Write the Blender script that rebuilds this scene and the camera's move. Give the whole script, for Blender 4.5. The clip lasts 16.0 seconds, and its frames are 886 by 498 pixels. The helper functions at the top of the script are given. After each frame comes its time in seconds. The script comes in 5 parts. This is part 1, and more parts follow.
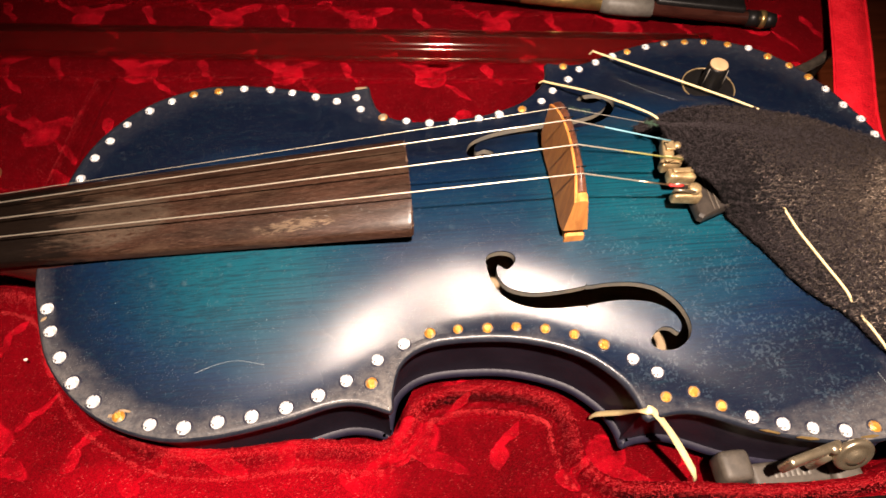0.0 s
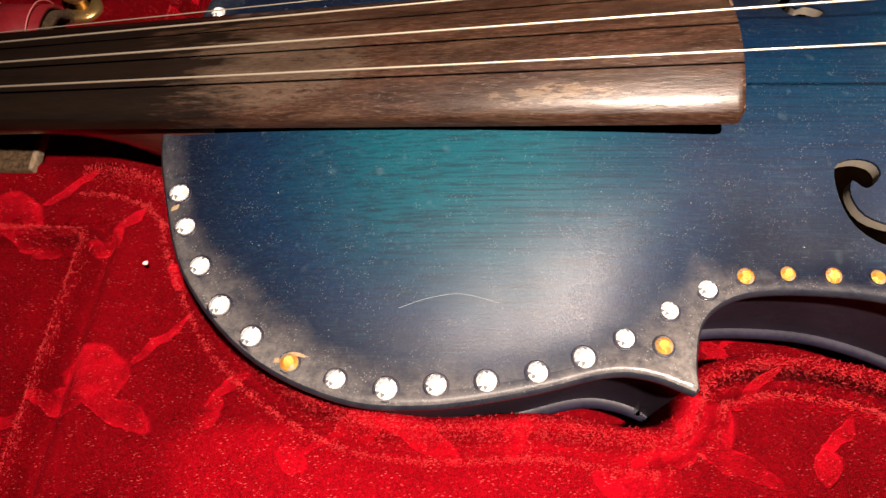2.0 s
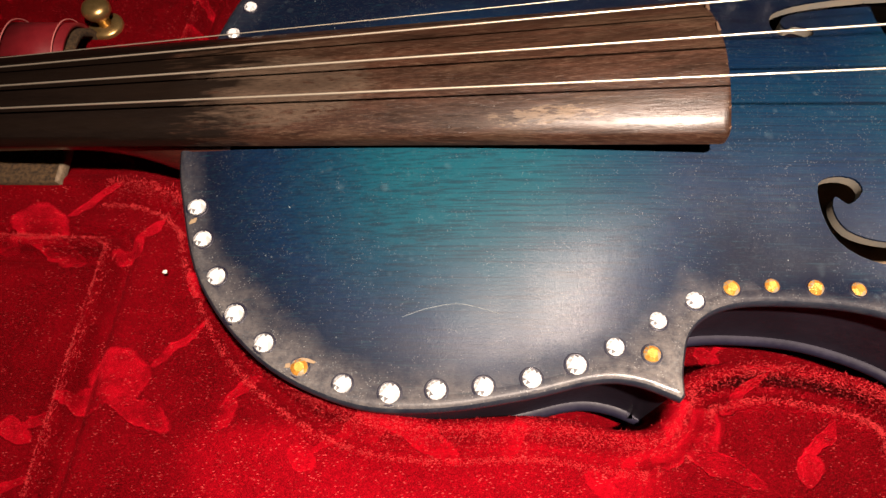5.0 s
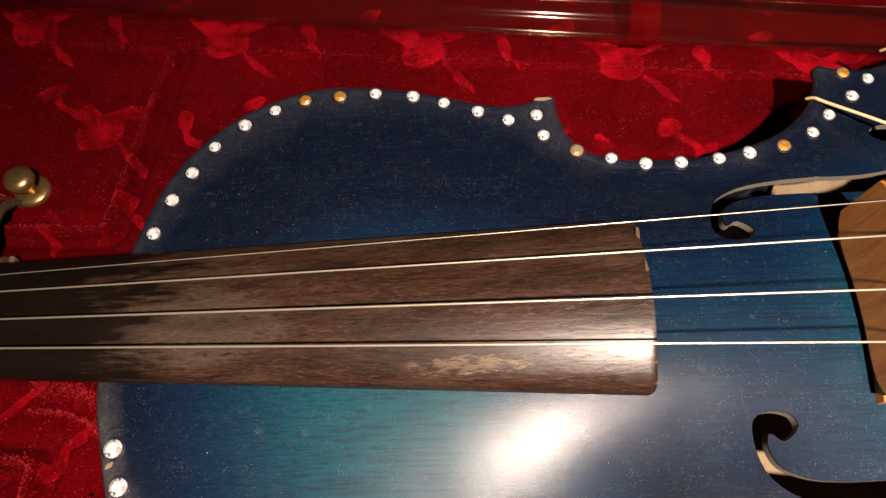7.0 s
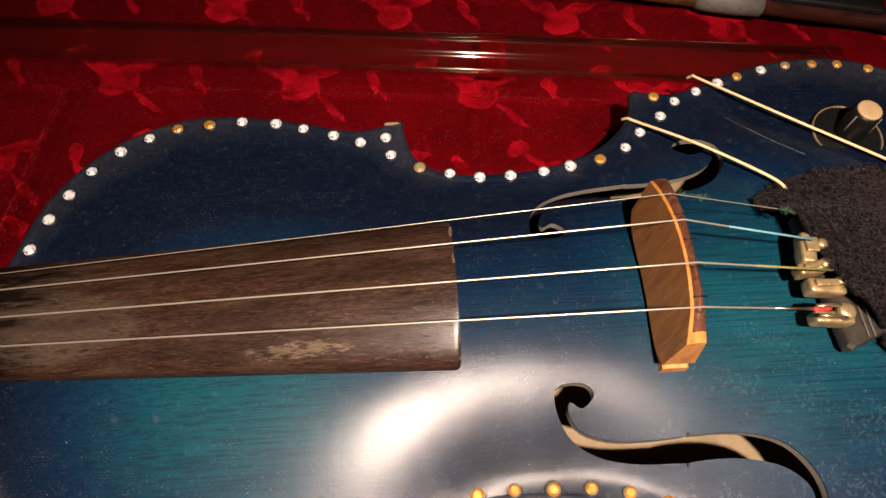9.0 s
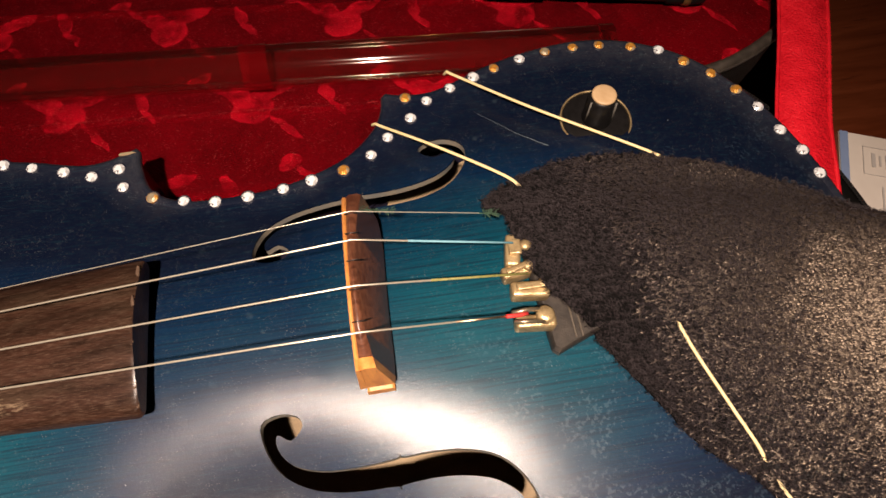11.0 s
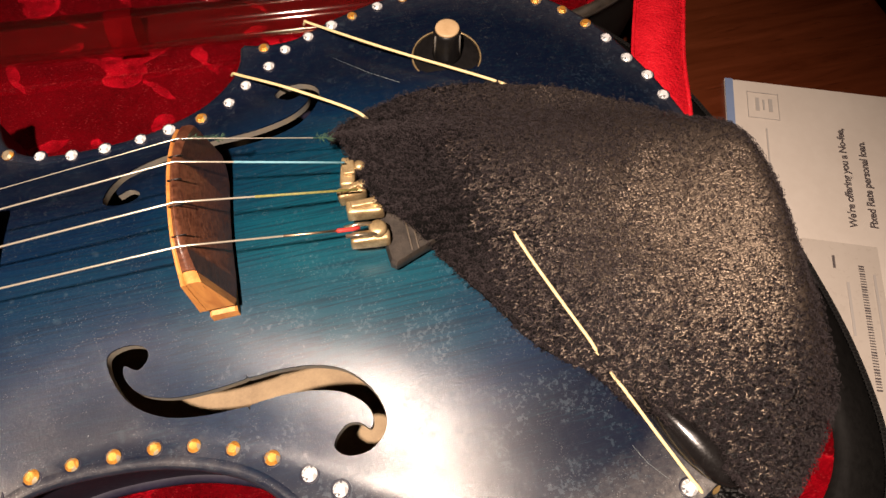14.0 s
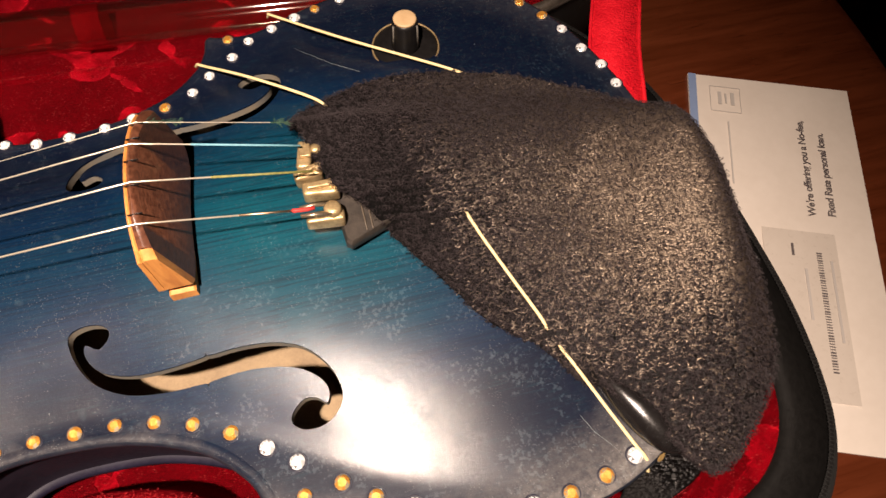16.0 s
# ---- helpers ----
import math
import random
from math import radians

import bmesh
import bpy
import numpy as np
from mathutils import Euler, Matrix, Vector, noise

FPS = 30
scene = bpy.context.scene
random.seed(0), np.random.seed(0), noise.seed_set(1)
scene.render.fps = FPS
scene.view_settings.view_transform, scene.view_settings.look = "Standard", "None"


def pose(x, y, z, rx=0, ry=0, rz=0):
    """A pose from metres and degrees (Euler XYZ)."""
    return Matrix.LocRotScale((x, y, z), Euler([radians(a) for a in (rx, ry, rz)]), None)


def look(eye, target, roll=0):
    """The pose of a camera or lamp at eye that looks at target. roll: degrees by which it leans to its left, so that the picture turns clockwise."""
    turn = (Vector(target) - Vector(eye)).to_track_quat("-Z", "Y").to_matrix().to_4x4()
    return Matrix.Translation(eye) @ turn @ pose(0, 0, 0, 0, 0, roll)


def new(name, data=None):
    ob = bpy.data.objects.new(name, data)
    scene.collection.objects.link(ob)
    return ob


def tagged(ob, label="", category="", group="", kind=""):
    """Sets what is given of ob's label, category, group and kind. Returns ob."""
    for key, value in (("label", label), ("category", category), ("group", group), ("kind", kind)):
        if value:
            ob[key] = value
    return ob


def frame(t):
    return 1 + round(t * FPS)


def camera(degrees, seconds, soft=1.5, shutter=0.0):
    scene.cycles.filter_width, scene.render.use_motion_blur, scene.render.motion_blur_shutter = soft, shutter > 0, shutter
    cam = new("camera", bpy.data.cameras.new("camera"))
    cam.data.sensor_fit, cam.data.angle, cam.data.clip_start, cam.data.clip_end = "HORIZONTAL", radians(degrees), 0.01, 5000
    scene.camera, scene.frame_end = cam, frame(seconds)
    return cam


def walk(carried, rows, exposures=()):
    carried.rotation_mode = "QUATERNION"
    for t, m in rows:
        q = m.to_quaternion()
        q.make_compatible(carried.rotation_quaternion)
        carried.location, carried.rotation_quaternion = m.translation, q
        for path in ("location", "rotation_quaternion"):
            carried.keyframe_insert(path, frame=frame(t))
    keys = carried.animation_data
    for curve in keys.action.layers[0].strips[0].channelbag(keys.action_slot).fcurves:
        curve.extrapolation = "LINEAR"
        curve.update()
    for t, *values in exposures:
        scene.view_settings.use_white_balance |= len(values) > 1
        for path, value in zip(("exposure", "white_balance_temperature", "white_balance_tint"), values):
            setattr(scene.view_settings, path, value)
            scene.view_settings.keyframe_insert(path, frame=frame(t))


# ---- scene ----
cam = camera(67.4, 16.0, shutter=0.3)
PATH = [
    (0, (0.00026, -0.15589, 0.29594), (0.191, 0.9189, -1.3799), 4.34),
    (0.5, (-0.01481, -0.15129, 0.27869), (0.1509, 0.8714, -1.4321), 5.36),
    (1, (-0.04636, -0.13439, 0.24985), (0.0196, 0.776, -1.5297), 2.96),
    (1.5, (-0.06186, -0.11563, 0.22282), (0.0055, 0.7274, -1.5896), 3.78),
    (2, (-0.05757, -0.11464, 0.22121), (-0.0181, 0.7624, -1.5758), 2.40),
    (2.5, (-0.05423, -0.11454, 0.22168), (-0.0013, 0.7796, -1.5666), 3.04),
    (3, (-0.05552, -0.11566, 0.22509), (-0.0313, 0.7782, -1.5639), 1.75),
    (5.3, (-0.05501, -0.11494, 0.23429), (-0.0584, 0.7372, -1.5751), 0.01),
    (5.5, (-0.05382, -0.11032, 0.23771), (-0.0719, 0.6982, -1.5915), -0.91),
    (6, (-0.05072, -0.08773, 0.24736), (-0.0202, 0.7466, -1.5701), 2.30),
    (6.5, (-0.03971, -0.0615, 0.25396), (-0.0169, 0.7451, -1.576), 0.84),
    (7, (-0.03558, -0.05148, 0.25323), (-0.0278, 0.732, -1.5869), -0.51),
    (7.5, (-0.02854, -0.05115, 0.25291), (-0.0181, 0.7263, -1.5898), -0.66),
    (8, (-0.02049, -0.0557, 0.2554), (0.0267, 0.7493, -1.5748), 1.32),
    (8.5, (-0.01145, -0.06318, 0.26333), (0.0634, 0.7928, -1.5427), 2.30),
    (9, (-0.00072, -0.07353, 0.27017), (0.118, 0.8245, -1.5129), 4.05),
    (9.5, (0.01017, -0.07411, 0.27155), (0.0992, 0.8293, -1.5106), 2.01),
    (10, (0.02665, -0.06486, 0.27074), (0.1571, 0.8084, -1.5238), 3.38),
    (10.2, (0.04217, -0.06328, 0.2711), (0.174, 0.789, -1.5334), 2.52),
    (12.3, (0.09836, -0.08817, 0.267), (0.2961, 0.7658, -1.5307), 0.84),
    (12.5, (0.10286, -0.09005, 0.26748), (0.318, 0.7615, -1.5293), 1.46),
    (13, (0.10913, -0.097, 0.26657), (0.3525, 0.7581, -1.525), 2.39),
    (13.5, (0.11166, -0.09974, 0.26512), (0.3652, 0.7481, -1.5285), 2.65),
    (14, (0.1127, -0.10129, 0.26426), (0.3492, 0.7553, -1.5275), 1.69),
    (14.5, (0.11348, -0.10396, 0.26608), (0.3476, 0.7588, -1.523), 1.37),
    (15, (0.11288, -0.1048, 0.2667), (0.3605, 0.7587, -1.5202), 2.26),
    (15.5, (0.11357, -0.10622, 0.26625), (0.3787, 0.7575, -1.518), 3.11),
    (16, (0.11991, -0.11286, 0.26635), (0.394, 0.7511, -1.5165), 3.07),
]
EXPOSURES = [(0, 0.55), (1, 0.9), (2, 0.62), (5.3, 0.45), (6.2, 0.10), (7.5, 0.1), (9, -0.12), (10.5, -0.1), (12.5, 0.06), (14.5, 0.1), (16, 0.18)]
walk(cam, [(t, look(eye, target, roll)) for t, eye, target, roll in PATH], EXPOSURES)

# ---- light: one small bright lamp over the instrument, in a dark room ----
world = bpy.data.worlds.new("dark_room")
scene.world = world
world.use_nodes = True
world.node_tree.nodes["Background"].inputs[0].default_value = (0.9, 0.55, 0.3, 1)
world.node_tree.nodes["Background"].inputs[1].default_value = 0.008
lamp = new("lamp", bpy.data.lights.new("lamp", "SPOT"))
lamp.matrix_world = look((0.036, -0.178, 0.52), (0.058, -0.090, 0.08))
lamp.data.energy, lamp.data.color, lamp.data.shadow_soft_size = 26.0, (1.0, 0.79, 0.65), 0.008
lamp.data.spot_size, lamp.data.spot_blend = radians(84), 1.0

from mathutils import geometry

# ---------------- material helpers ----------------
def material(name, color=(0.5, 0.5, 0.5), rough=0.5, metal=0.0, coat=0.0, coat_rough=0.1, spec=0.5):
    m = bpy.data.materials.new(name)
    m.use_nodes = True
    b = m.node_tree.nodes["Principled BSDF"]
    b.inputs["Base Color"].default_value = (*color, 1)
    b.inputs["Roughness"].default_value = rough
    b.inputs["Metallic"].default_value = metal
    b.inputs["Coat Weight"].default_value = coat
    b.inputs["Coat Roughness"].default_value = coat_rough
    b.inputs["Specular IOR Level"].default_value = spec
    return m


class Nodes:
    """Small wrapper that makes node graphs readable."""
    def __init__(self, m):
        self.t, self.b = m.node_tree, m.node_tree.nodes["Principled BSDF"]
        self.pos = self.add("ShaderNodeTexCoord").outputs["Object"]

    def add(self, kind, **kw):
        n = self.t.nodes.new(kind)
        for k, v in kw.items():
            if k == "operation": n.operation = v
            elif k == "blend_type": n.blend_type = v
            elif k == "data_type": n.data_type = v
            elif k == "feature": n.feature = v
        return n

    def link(self, a, b):
        self.t.links.new(a, b)

    def put(self, v, socket):
        if isinstance(v, (int, float, tuple)):
            socket.default_value = v
        else:
            self.link(v, socket)

    def math(self, op, a, b=0.0, clamp=False):
        n = self.add("ShaderNodeMath", operation=op)
        n.use_clamp = clamp
        self.put(a, n.inputs[0]); self.put(b, n.inputs[1])
        return n.outputs[0]

    def scaled(self, s, loc=(0, 0, 0), rot=(0, 0, 0), src=None):
        n = self.add("ShaderNodeMapping")
        n.inputs["Scale"].default_value, n.inputs["Location"].default_value = s, loc
        n.inputs["Rotation"].default_value = rot
        self.link(src or self.pos, n.inputs[0])
        return n.outputs[0]

    def noise(self, scale, detail=4.0, rough=0.55, src=None, distort=0.0):
        n = self.add("ShaderNodeTexNoise")
        self.link(src or self.pos, n.inputs["Vector"])
        n.inputs["Scale"].default_value, n.inputs["Detail"].default_value = scale, detail
        n.inputs["Roughness"].default_value, n.inputs["Distortion"].default_value = rough, distort
        return n.outputs["Fac"]

    def cells(self, scale, src=None, feature="F1", out="Distance"):
        n = self.add("ShaderNodeTexVoronoi", feature=feature)
        self.link(src or self.pos, n.inputs["Vector"])
        n.inputs["Scale"].default_value = scale
        return n.outputs[out]

    def ramp(self, v, stops):
        n = self.add("ShaderNodeValToRGB")
        e = n.color_ramp.elements
        while len(e) < len(stops):
            e.new(0.5)
        for el, (p, c) in zip(e, stops):
            el.position = p
            el.color = (c, c, c, 1) if isinstance(c, (int, float)) else (*c, 1)
        self.link(v, n.inputs[0])
        return n.outputs[0]

    def mix(self, f, a, b, blend="MIX"):
        n = self.add("ShaderNodeMix", data_type="RGBA", blend_type=blend)
        self.put(f, n.inputs[0])
        for v, s in ((a, n.inputs[6]), (b, n.inputs[7])):
            self.put((*v, 1) if isinstance(v, tuple) and len(v) == 3 else v, s)
        return n.outputs[2]

    def bump(self, h, strength=0.3, dist=0.001):
        n = self.add("ShaderNodeBump")
        n.inputs["Strength"].default_value, n.inputs["Distance"].default_value = strength, dist
        self.link(h, n.inputs["Height"])
        self.link(n.outputs[0], self.b.inputs["Normal"])
        return n

    def xyz(self, src=None):
        n = self.add("ShaderNodeSeparateXYZ")
        self.link(src or self.pos, n.inputs[0])
        return n.outputs

    def set(self, name, v):
        self.put(v, self.b.inputs[name])


def simple(name, c1, c2, scale=60, rough=0.5, metal=0.0, bump=0.2, coat=0.0, dist=0.0006):
    """Two-tone mottled surface with fine relief."""
    m = material(name, c1, rough, metal, coat)
    n = Nodes(m)
    big, fine = n.noise(scale), n.noise(scale * 9, 3)
    f = n.math("ADD", n.math("MULTIPLY", big, 0.65), n.math("MULTIPLY", fine, 0.35))
    n.set("Base Color", n.mix(n.ramp(f, [(0.35, 0.0), (0.65, 1.0)]), c1, c2))
    n.set("Roughness", n.math("ADD", n.math("MULTIPLY", fine, 0.25), rough - 0.12))
    n.bump(f, bump, dist)
    return m


# ---------------- mesh helpers ----------------
def mesh(name, verts, faces, mats, smooth=True, slots=None):
    me = bpy.data.meshes.new(name)
    me.from_pydata([tuple(v) for v in verts], [], [tuple(f) for f in faces])
    for m in (mats if isinstance(mats, (list, tuple)) else [mats]):
        me.materials.append(m)
    me.polygons.foreach_set("use_smooth", [smooth] * len(me.polygons))
    if slots is not None:
        me.polygons.foreach_set("material_index", slots)
    me.update()
    return me


def thing(name, base, label, category, group="", kind=""):
    ob = new(name)
    ob.location = base
    ob.empty_display_size = 0.01
    return tagged(ob, label, category, group, kind)


def under(ob, parent):
    if parent is not None:
        ob.parent = parent
        if parent.parent is None:
            ob.matrix_parent_inverse = Matrix.Translation(parent.location).inverted()
    return ob


def part(name, geo, mat, parent, label="", smooth=True, slots=None, edge=0):
    ob = new(name, mesh(name, geo[0], geo[1], mat, smooth, slots))
    if edge:
        ob.data.set_sharp_from_angle(angle=radians(edge))
    under(ob, parent)
    return tagged(ob, label)


def join(*geos):
    V, F = [], []
    for v, f in geos:
        k = len(V)
        V += [tuple(p) for p in v]
        F += [tuple(i + k for i in q) for q in f]
    return V, F


def moved(geo, m):
    return [m @ Vector(v) for v in geo[0]], geo[1]


def spline(pts, n=8, closed=False):
    """Smooth curve through control points."""
    P = [Vector(p) for p in pts]
    out, N = [], len(P)
    for i in range(N if closed else N - 1):
        a, b = P[i], P[(i + 1) % N]
        p0 = P[i - 1] if (closed or i) else a - (b - a)
        p3 = P[(i + 2) % N] if (closed or i + 2 < N) else b + (b - a)
        for k in range(n):
            t = k / n
            out.append(0.5 * (2 * a + (b - p0) * t + (2 * p0 - 5 * a + 4 * b - p3) * t * t + (3 * a - p0 - 3 * b + p3) * t ** 3))
    if not closed:
        out.append(P[-1])
    return out


def sweep(path, profile, closed=False, up=(0, 0, 1), caps=True):
    """Carries a 2D profile (side, up) along a path; profile may be a function of the fraction."""
    P = [Vector(p) for p in path]
    V, F, N = [], [], len(P)
    U = Vector(up)
    for i, p in enumerate(P):
        a = P[(i - 1) % N] if (closed or i) else p
        b = P[(i + 1) % N] if (closed or i + 1 < N) else p
        d = (b - a).normalized()
        s = d.cross(U)
        s = s.normalized() if s.length > 1e-6 else Vector((1, 0, 0))
        w = s.cross(d)
        pr = profile(i / max(1, N - 1)) if callable(profile) else profile
        V += [p + s * x + w * y for x, y in pr]
    k = len(pr)
    for i in range(N if closed else N - 1):
        for j in range(k):
            a, b = i * k + j, i * k + (j + 1) % k
            c, d = ((i + 1) % N) * k + (j + 1) % k, ((i + 1) % N) * k + j
            F.append((a, d, c, b))
    if caps and not closed:
        F.append(tuple(range(k)))
        F.append(tuple(reversed(range((N - 1) * k, N * k))))
    return V, F


def circle(r, n=8, sx=1.0, sy=1.0):
    return [(r * sx * math.cos(2 * math.pi * i / n), r * sy * math.sin(2 * math.pi * i / n)) for i in range(n)]


def rod(a, b, r, r2=None, n=12, seg=1):
    a, b = Vector(a), Vector(b)
    up = (0, 0, 1) if abs((b - a).normalized().z) < 0.9 else (1, 0, 0)
    r2 = r if r2 is None else r2
    return sweep([a.lerp(b, i / seg) for i in range(seg + 1)], lambda f: circle(r + (r2 - r) * f, n), up=up)


def lathe(profile, n=24):
    V, F = [], []
    for r, z in profile:
        V += [(r * math.cos(2 * math.pi * i / n), r * math.sin(2 * math.pi * i / n), z) for i in range(n)]
    for j in range(len(profile) - 1):
        for i in range(n):
            F.append((j * n + i, j * n + (i + 1) % n, (j + 1) * n + (i + 1) % n, (j + 1) * n + i))
    F.append(tuple(reversed(range(n))))
    F.append(tuple(range((len(profile) - 1) * n, len(profile) * n)))
    return V, F


def box(cx, cy, cz, sx, sy, sz, bev=0.0005, seg=2):
    bm = bmesh.new()
    bmesh.ops.create_cube(bm, size=1)
    for v in bm.verts:
        v.co = Vector((v.co.x * sx, v.co.y * sy, v.co.z * sz))
    bmesh.ops.bevel(bm, geom=bm.edges[:], offset=bev, segments=seg, affect="EDGES", profile=0.6)
    bm.verts.index_update()
    g = [v.co + Vector((cx, cy, cz)) for v in bm.verts], [[v.index for v in f.verts] for f in bm.faces]
    bm.free()
    return g


def prism(poly, z0, z1, bev=0.0004):
    """Upright slab over a flat outline (counter-clockwise), top and bottom edges chamfered."""
    c = sum((Vector((x, y)) for x, y in poly), Vector((0, 0))) / len(poly)
    V, F, n = [], [], len(poly)
    for inset, z in ((bev, z0), (0, z0 + bev), (0, z1 - bev), (bev, z1)):
        for x, y in poly:
            d = (c - Vector((x, y)))
            d = d.normalized() * inset
            V.append((x + d.x, y + d.y, z))
    for j in range(3):
        for i in range(n):
            F.append((j * n + i, j * n + (i + 1) % n, (j + 1) * n + (i + 1) % n, (j + 1) * n + i))
    F.append(tuple(reversed(range(n))))
    F.append(tuple(range(3 * n, 4 * n)))
    return V, F


def inside(poly, X, Y):
    """Which of the points lie in the outline."""
    poly = np.asarray(poly)
    r = np.zeros(X.shape, bool)
    for (x1, y1), (x2, y2) in zip(poly, np.roll(poly, -1, 0)):
        c = (y1 > Y) != (y2 > Y)
        r ^= c & (X < (x2 - x1) * (Y - y1) / (y2 - y1 + 1e-12) + x1)
    return r


def distance(poly, X, Y, closed=True):
    """Distance of the points from an outline or line."""
    poly = np.asarray(poly)
    d = np.full(X.shape, 9.0)
    ends = np.roll(poly, -1, 0) if closed else poly[1:]
    for (x1, y1), (x2, y2) in zip(poly, ends):
        vx, vy = x2 - x1, y2 - y1
        t = np.clip(((X - x1) * vx + (Y - y1) * vy) / (vx * vx + vy * vy + 1e-15), 0, 1)
        d = np.minimum(d, np.hypot(X - x1 - t * vx, Y - y1 - t * vy))
    return d


# ---------------- materials ----------------
def velvet_material(name, dark, light):
    """Embossed plush: roses, buds and stems pressed into the pile, repeating every 75 mm."""
    m = material(name, dark, 0.9, spec=0.03)
    n = Nodes(m)
    wob = n.add("ShaderNodeTexNoise")
    n.link(n.pos, wob.inputs["Vector"])
    wob.inputs["Scale"].default_value, wob.inputs["Detail"].default_value = 110, 4
    off = n.add("ShaderNodeVectorMath", operation="MULTIPLY_ADD")
    n.link(wob.outputs["Color"], off.inputs[0])
    off.inputs[1].default_value, off.inputs[2].default_value = (0.0065, 0.0065, 0), (-0.00325, -0.00325, 0)
    src = n.add("ShaderNodeVectorMath", operation="ADD")
    n.link(n.pos, src.inputs[0]); n.link(off.outputs[0], src.inputs[1])
    x, y, _ = n.xyz(n.scaled((1, 1, 1), rot=(0, 0, 0.09), src=src.outputs[0]))
    # the near half is cut from a piece laid the other way round
    near = n.math("LESS_THAN", y, 0.0)
    x = n.math("ADD", x, n.math("MULTIPLY", near, 0.008))
    y = n.math("ADD", y, n.math("MULTIPLY", near, n.math("SUBTRACT", n.math("MULTIPLY", y, -2.0), 0.0575)))

    def tile(v, period, shift):
        return n.math("MULTIPLY", n.math("SUBTRACT", n.math("FRACT", n.math("DIVIDE", n.math("ADD", v, shift + 10 * period), period)), 0.5), period)

    def blob(u, v, cx, cy, rx, ry, ang=0.0):
        du, dv = n.math("SUBTRACT", u, cx), n.math("SUBTRACT", v, cy)
        c, s = math.cos(ang), math.sin(ang)
        a = n.math("DIVIDE", n.math("ADD", n.math("MULTIPLY", du, c), n.math("MULTIPLY", dv, s)), rx)
        b = n.math("DIVIDE", n.math("SUBTRACT", n.math("MULTIPLY", dv, c), n.math("MULTIPLY", du, s)), ry)
        return n.math("SUBTRACT", 1.0, n.math("ADD", n.math("MULTIPLY", a, a), n.math("MULTIPLY", b, b)))

    best = None
    for sx, sy in ((0.0135, -0.0705), (0.051, -0.0275)):
        u, v = tile(x, 0.075, sx), tile(y, 0.086, sy)
        for cx, cy, rx, ry, ang in ((0.0, -0.003, 0.0090, 0.0078, 0.2), (0.007, 0.0052, 0.0120, 0.0030, 0.35), (-0.006, 0.0035, 0.0055, 0.0040, -0.3), (0.014, -0.013, 0.0095, 0.0015, -0.75),
                                    (0.030, 0.004, 0.0030, 0.0052, 0.5), (0.037, -0.006, 0.0105, 0.0017, -0.75), (-0.022, 0.013, 0.0052, 0.0030, 0.6), (-0.015, 0.007, 0.0085, 0.0013, -0.7)):
            q = blob(u, v, cx, cy, rx, ry, ang)
            best = q if best is None else n.math("MAXIMUM", best, q)
    press = n.ramp(best, [(0.0, 0.0), (0.22, 0.72), (0.45, 0.55), (1.0, 0.5)])
    nap = n.noise(110, 6, 0.7)
    press = n.math("MULTIPLY", press, n.ramp(nap, [(0.36, 0.12), (0.6, 1.0)]))
    pile = n.noise(3800, 3, 0.7)
    cloud = n.noise(32, 6, 0.65)
    base = n.mix(n.ramp(cloud, [(0.36, 0.0), (0.64, 1.0)]), tuple(c * 0.65 for c in dark), tuple(c * 1.6 for c in dark))
    grain = n.noise(1250, 5, 0.75)
    base = n.mix(n.ramp(grain, [(0.38, 0.0), (0.62, 1.0)]), n.mix(0.3, base, (0.012, 0.0, 0.0003)), n.mix(0.14, base, light))
    col = n.mix(press, base, n.mix(n.ramp(grain, [(0.36, 0.5), (0.58, 0.0)]), light, dark))
    col = n.mix(n.ramp(pile, [(0.5, 0.0), (0.72, 0.5)]), col, tuple(min(1, c * 1.6 + 0.004) for c in light))
    # glints of single fibres, put into the base colour as bright specks and streaks
    spark = n.ramp(n.cells(900), [(0.0, 1.0), (0.10, 1.0), (0.16, 0.0)])
    spark = n.math("MULTIPLY", spark, n.ramp(n.noise(300, 2), [(0.58, 0.0), (0.68, 0.5)]))
    col = n.mix(spark, col, (0.7, 0.08, 0.07))
    streak = n.ramp(n.cells(1.0, n.scaled((700, 2000, 700), rot=(0, 0, 0.75))), [(0.0, 1.0), (0.14, 1.0), (0.28, 0.0)])
    streak = n.math("MULTIPLY", streak, n.ramp(n.noise(260, 4, 0.7), [(0.46, 0.0), (0.58, 0.65)]))
    col = n.mix(streak, col, (0.75, 0.085, 0.085))
    n.set("Base Color", col)
    n.set("Sheen Weight", n.math("ADD", n.math("MULTIPLY", press, 0.6), n.math("MULTIPLY", nap, 0.15)))
    n.b.inputs["Sheen Roughness"].default_value = 0.35
    n.b.inputs["Sheen Tint"].default_value = (1.0, 0.012, 0.035, 1)
    h = n.math("ADD", n.math("MULTIPLY", pile, 0.5), n.math("MULTIPLY", press, -0.7))
    bp = n.bump(h, 0.7, 0.0010)
    # the pile leans away along the case; pressed roses stand straight
    lean = n.add("ShaderNodeCombineXYZ")
    wx, wy, _ = n.xyz()

    def step(v, lo, hi):
        return n.math("DIVIDE", n.math("SUBTRACT", v, lo), hi - lo, True)
    # normals bent to light the front strip brighter and shade the bed by the waist
    front = n.math("MULTIPLY", step(wy, -0.080, -0.086), n.math("MULTIPLY", step(wx, 0.004, -0.012), step(wx, -0.125, -0.105)))
    deep = n.math("MULTIPLY", step(wy, -0.02, -0.05), step(wx, 0.0, 0.022))
    amount = n.math("SUBTRACT", n.math("ADD", 1.3, n.math("MULTIPLY", deep, 1.0)), n.math("MULTIPLY", front, 1.65))
    n.link(n.math("MULTIPLY", n.math("SUBTRACT", 1.0, press), amount), lean.inputs[1])
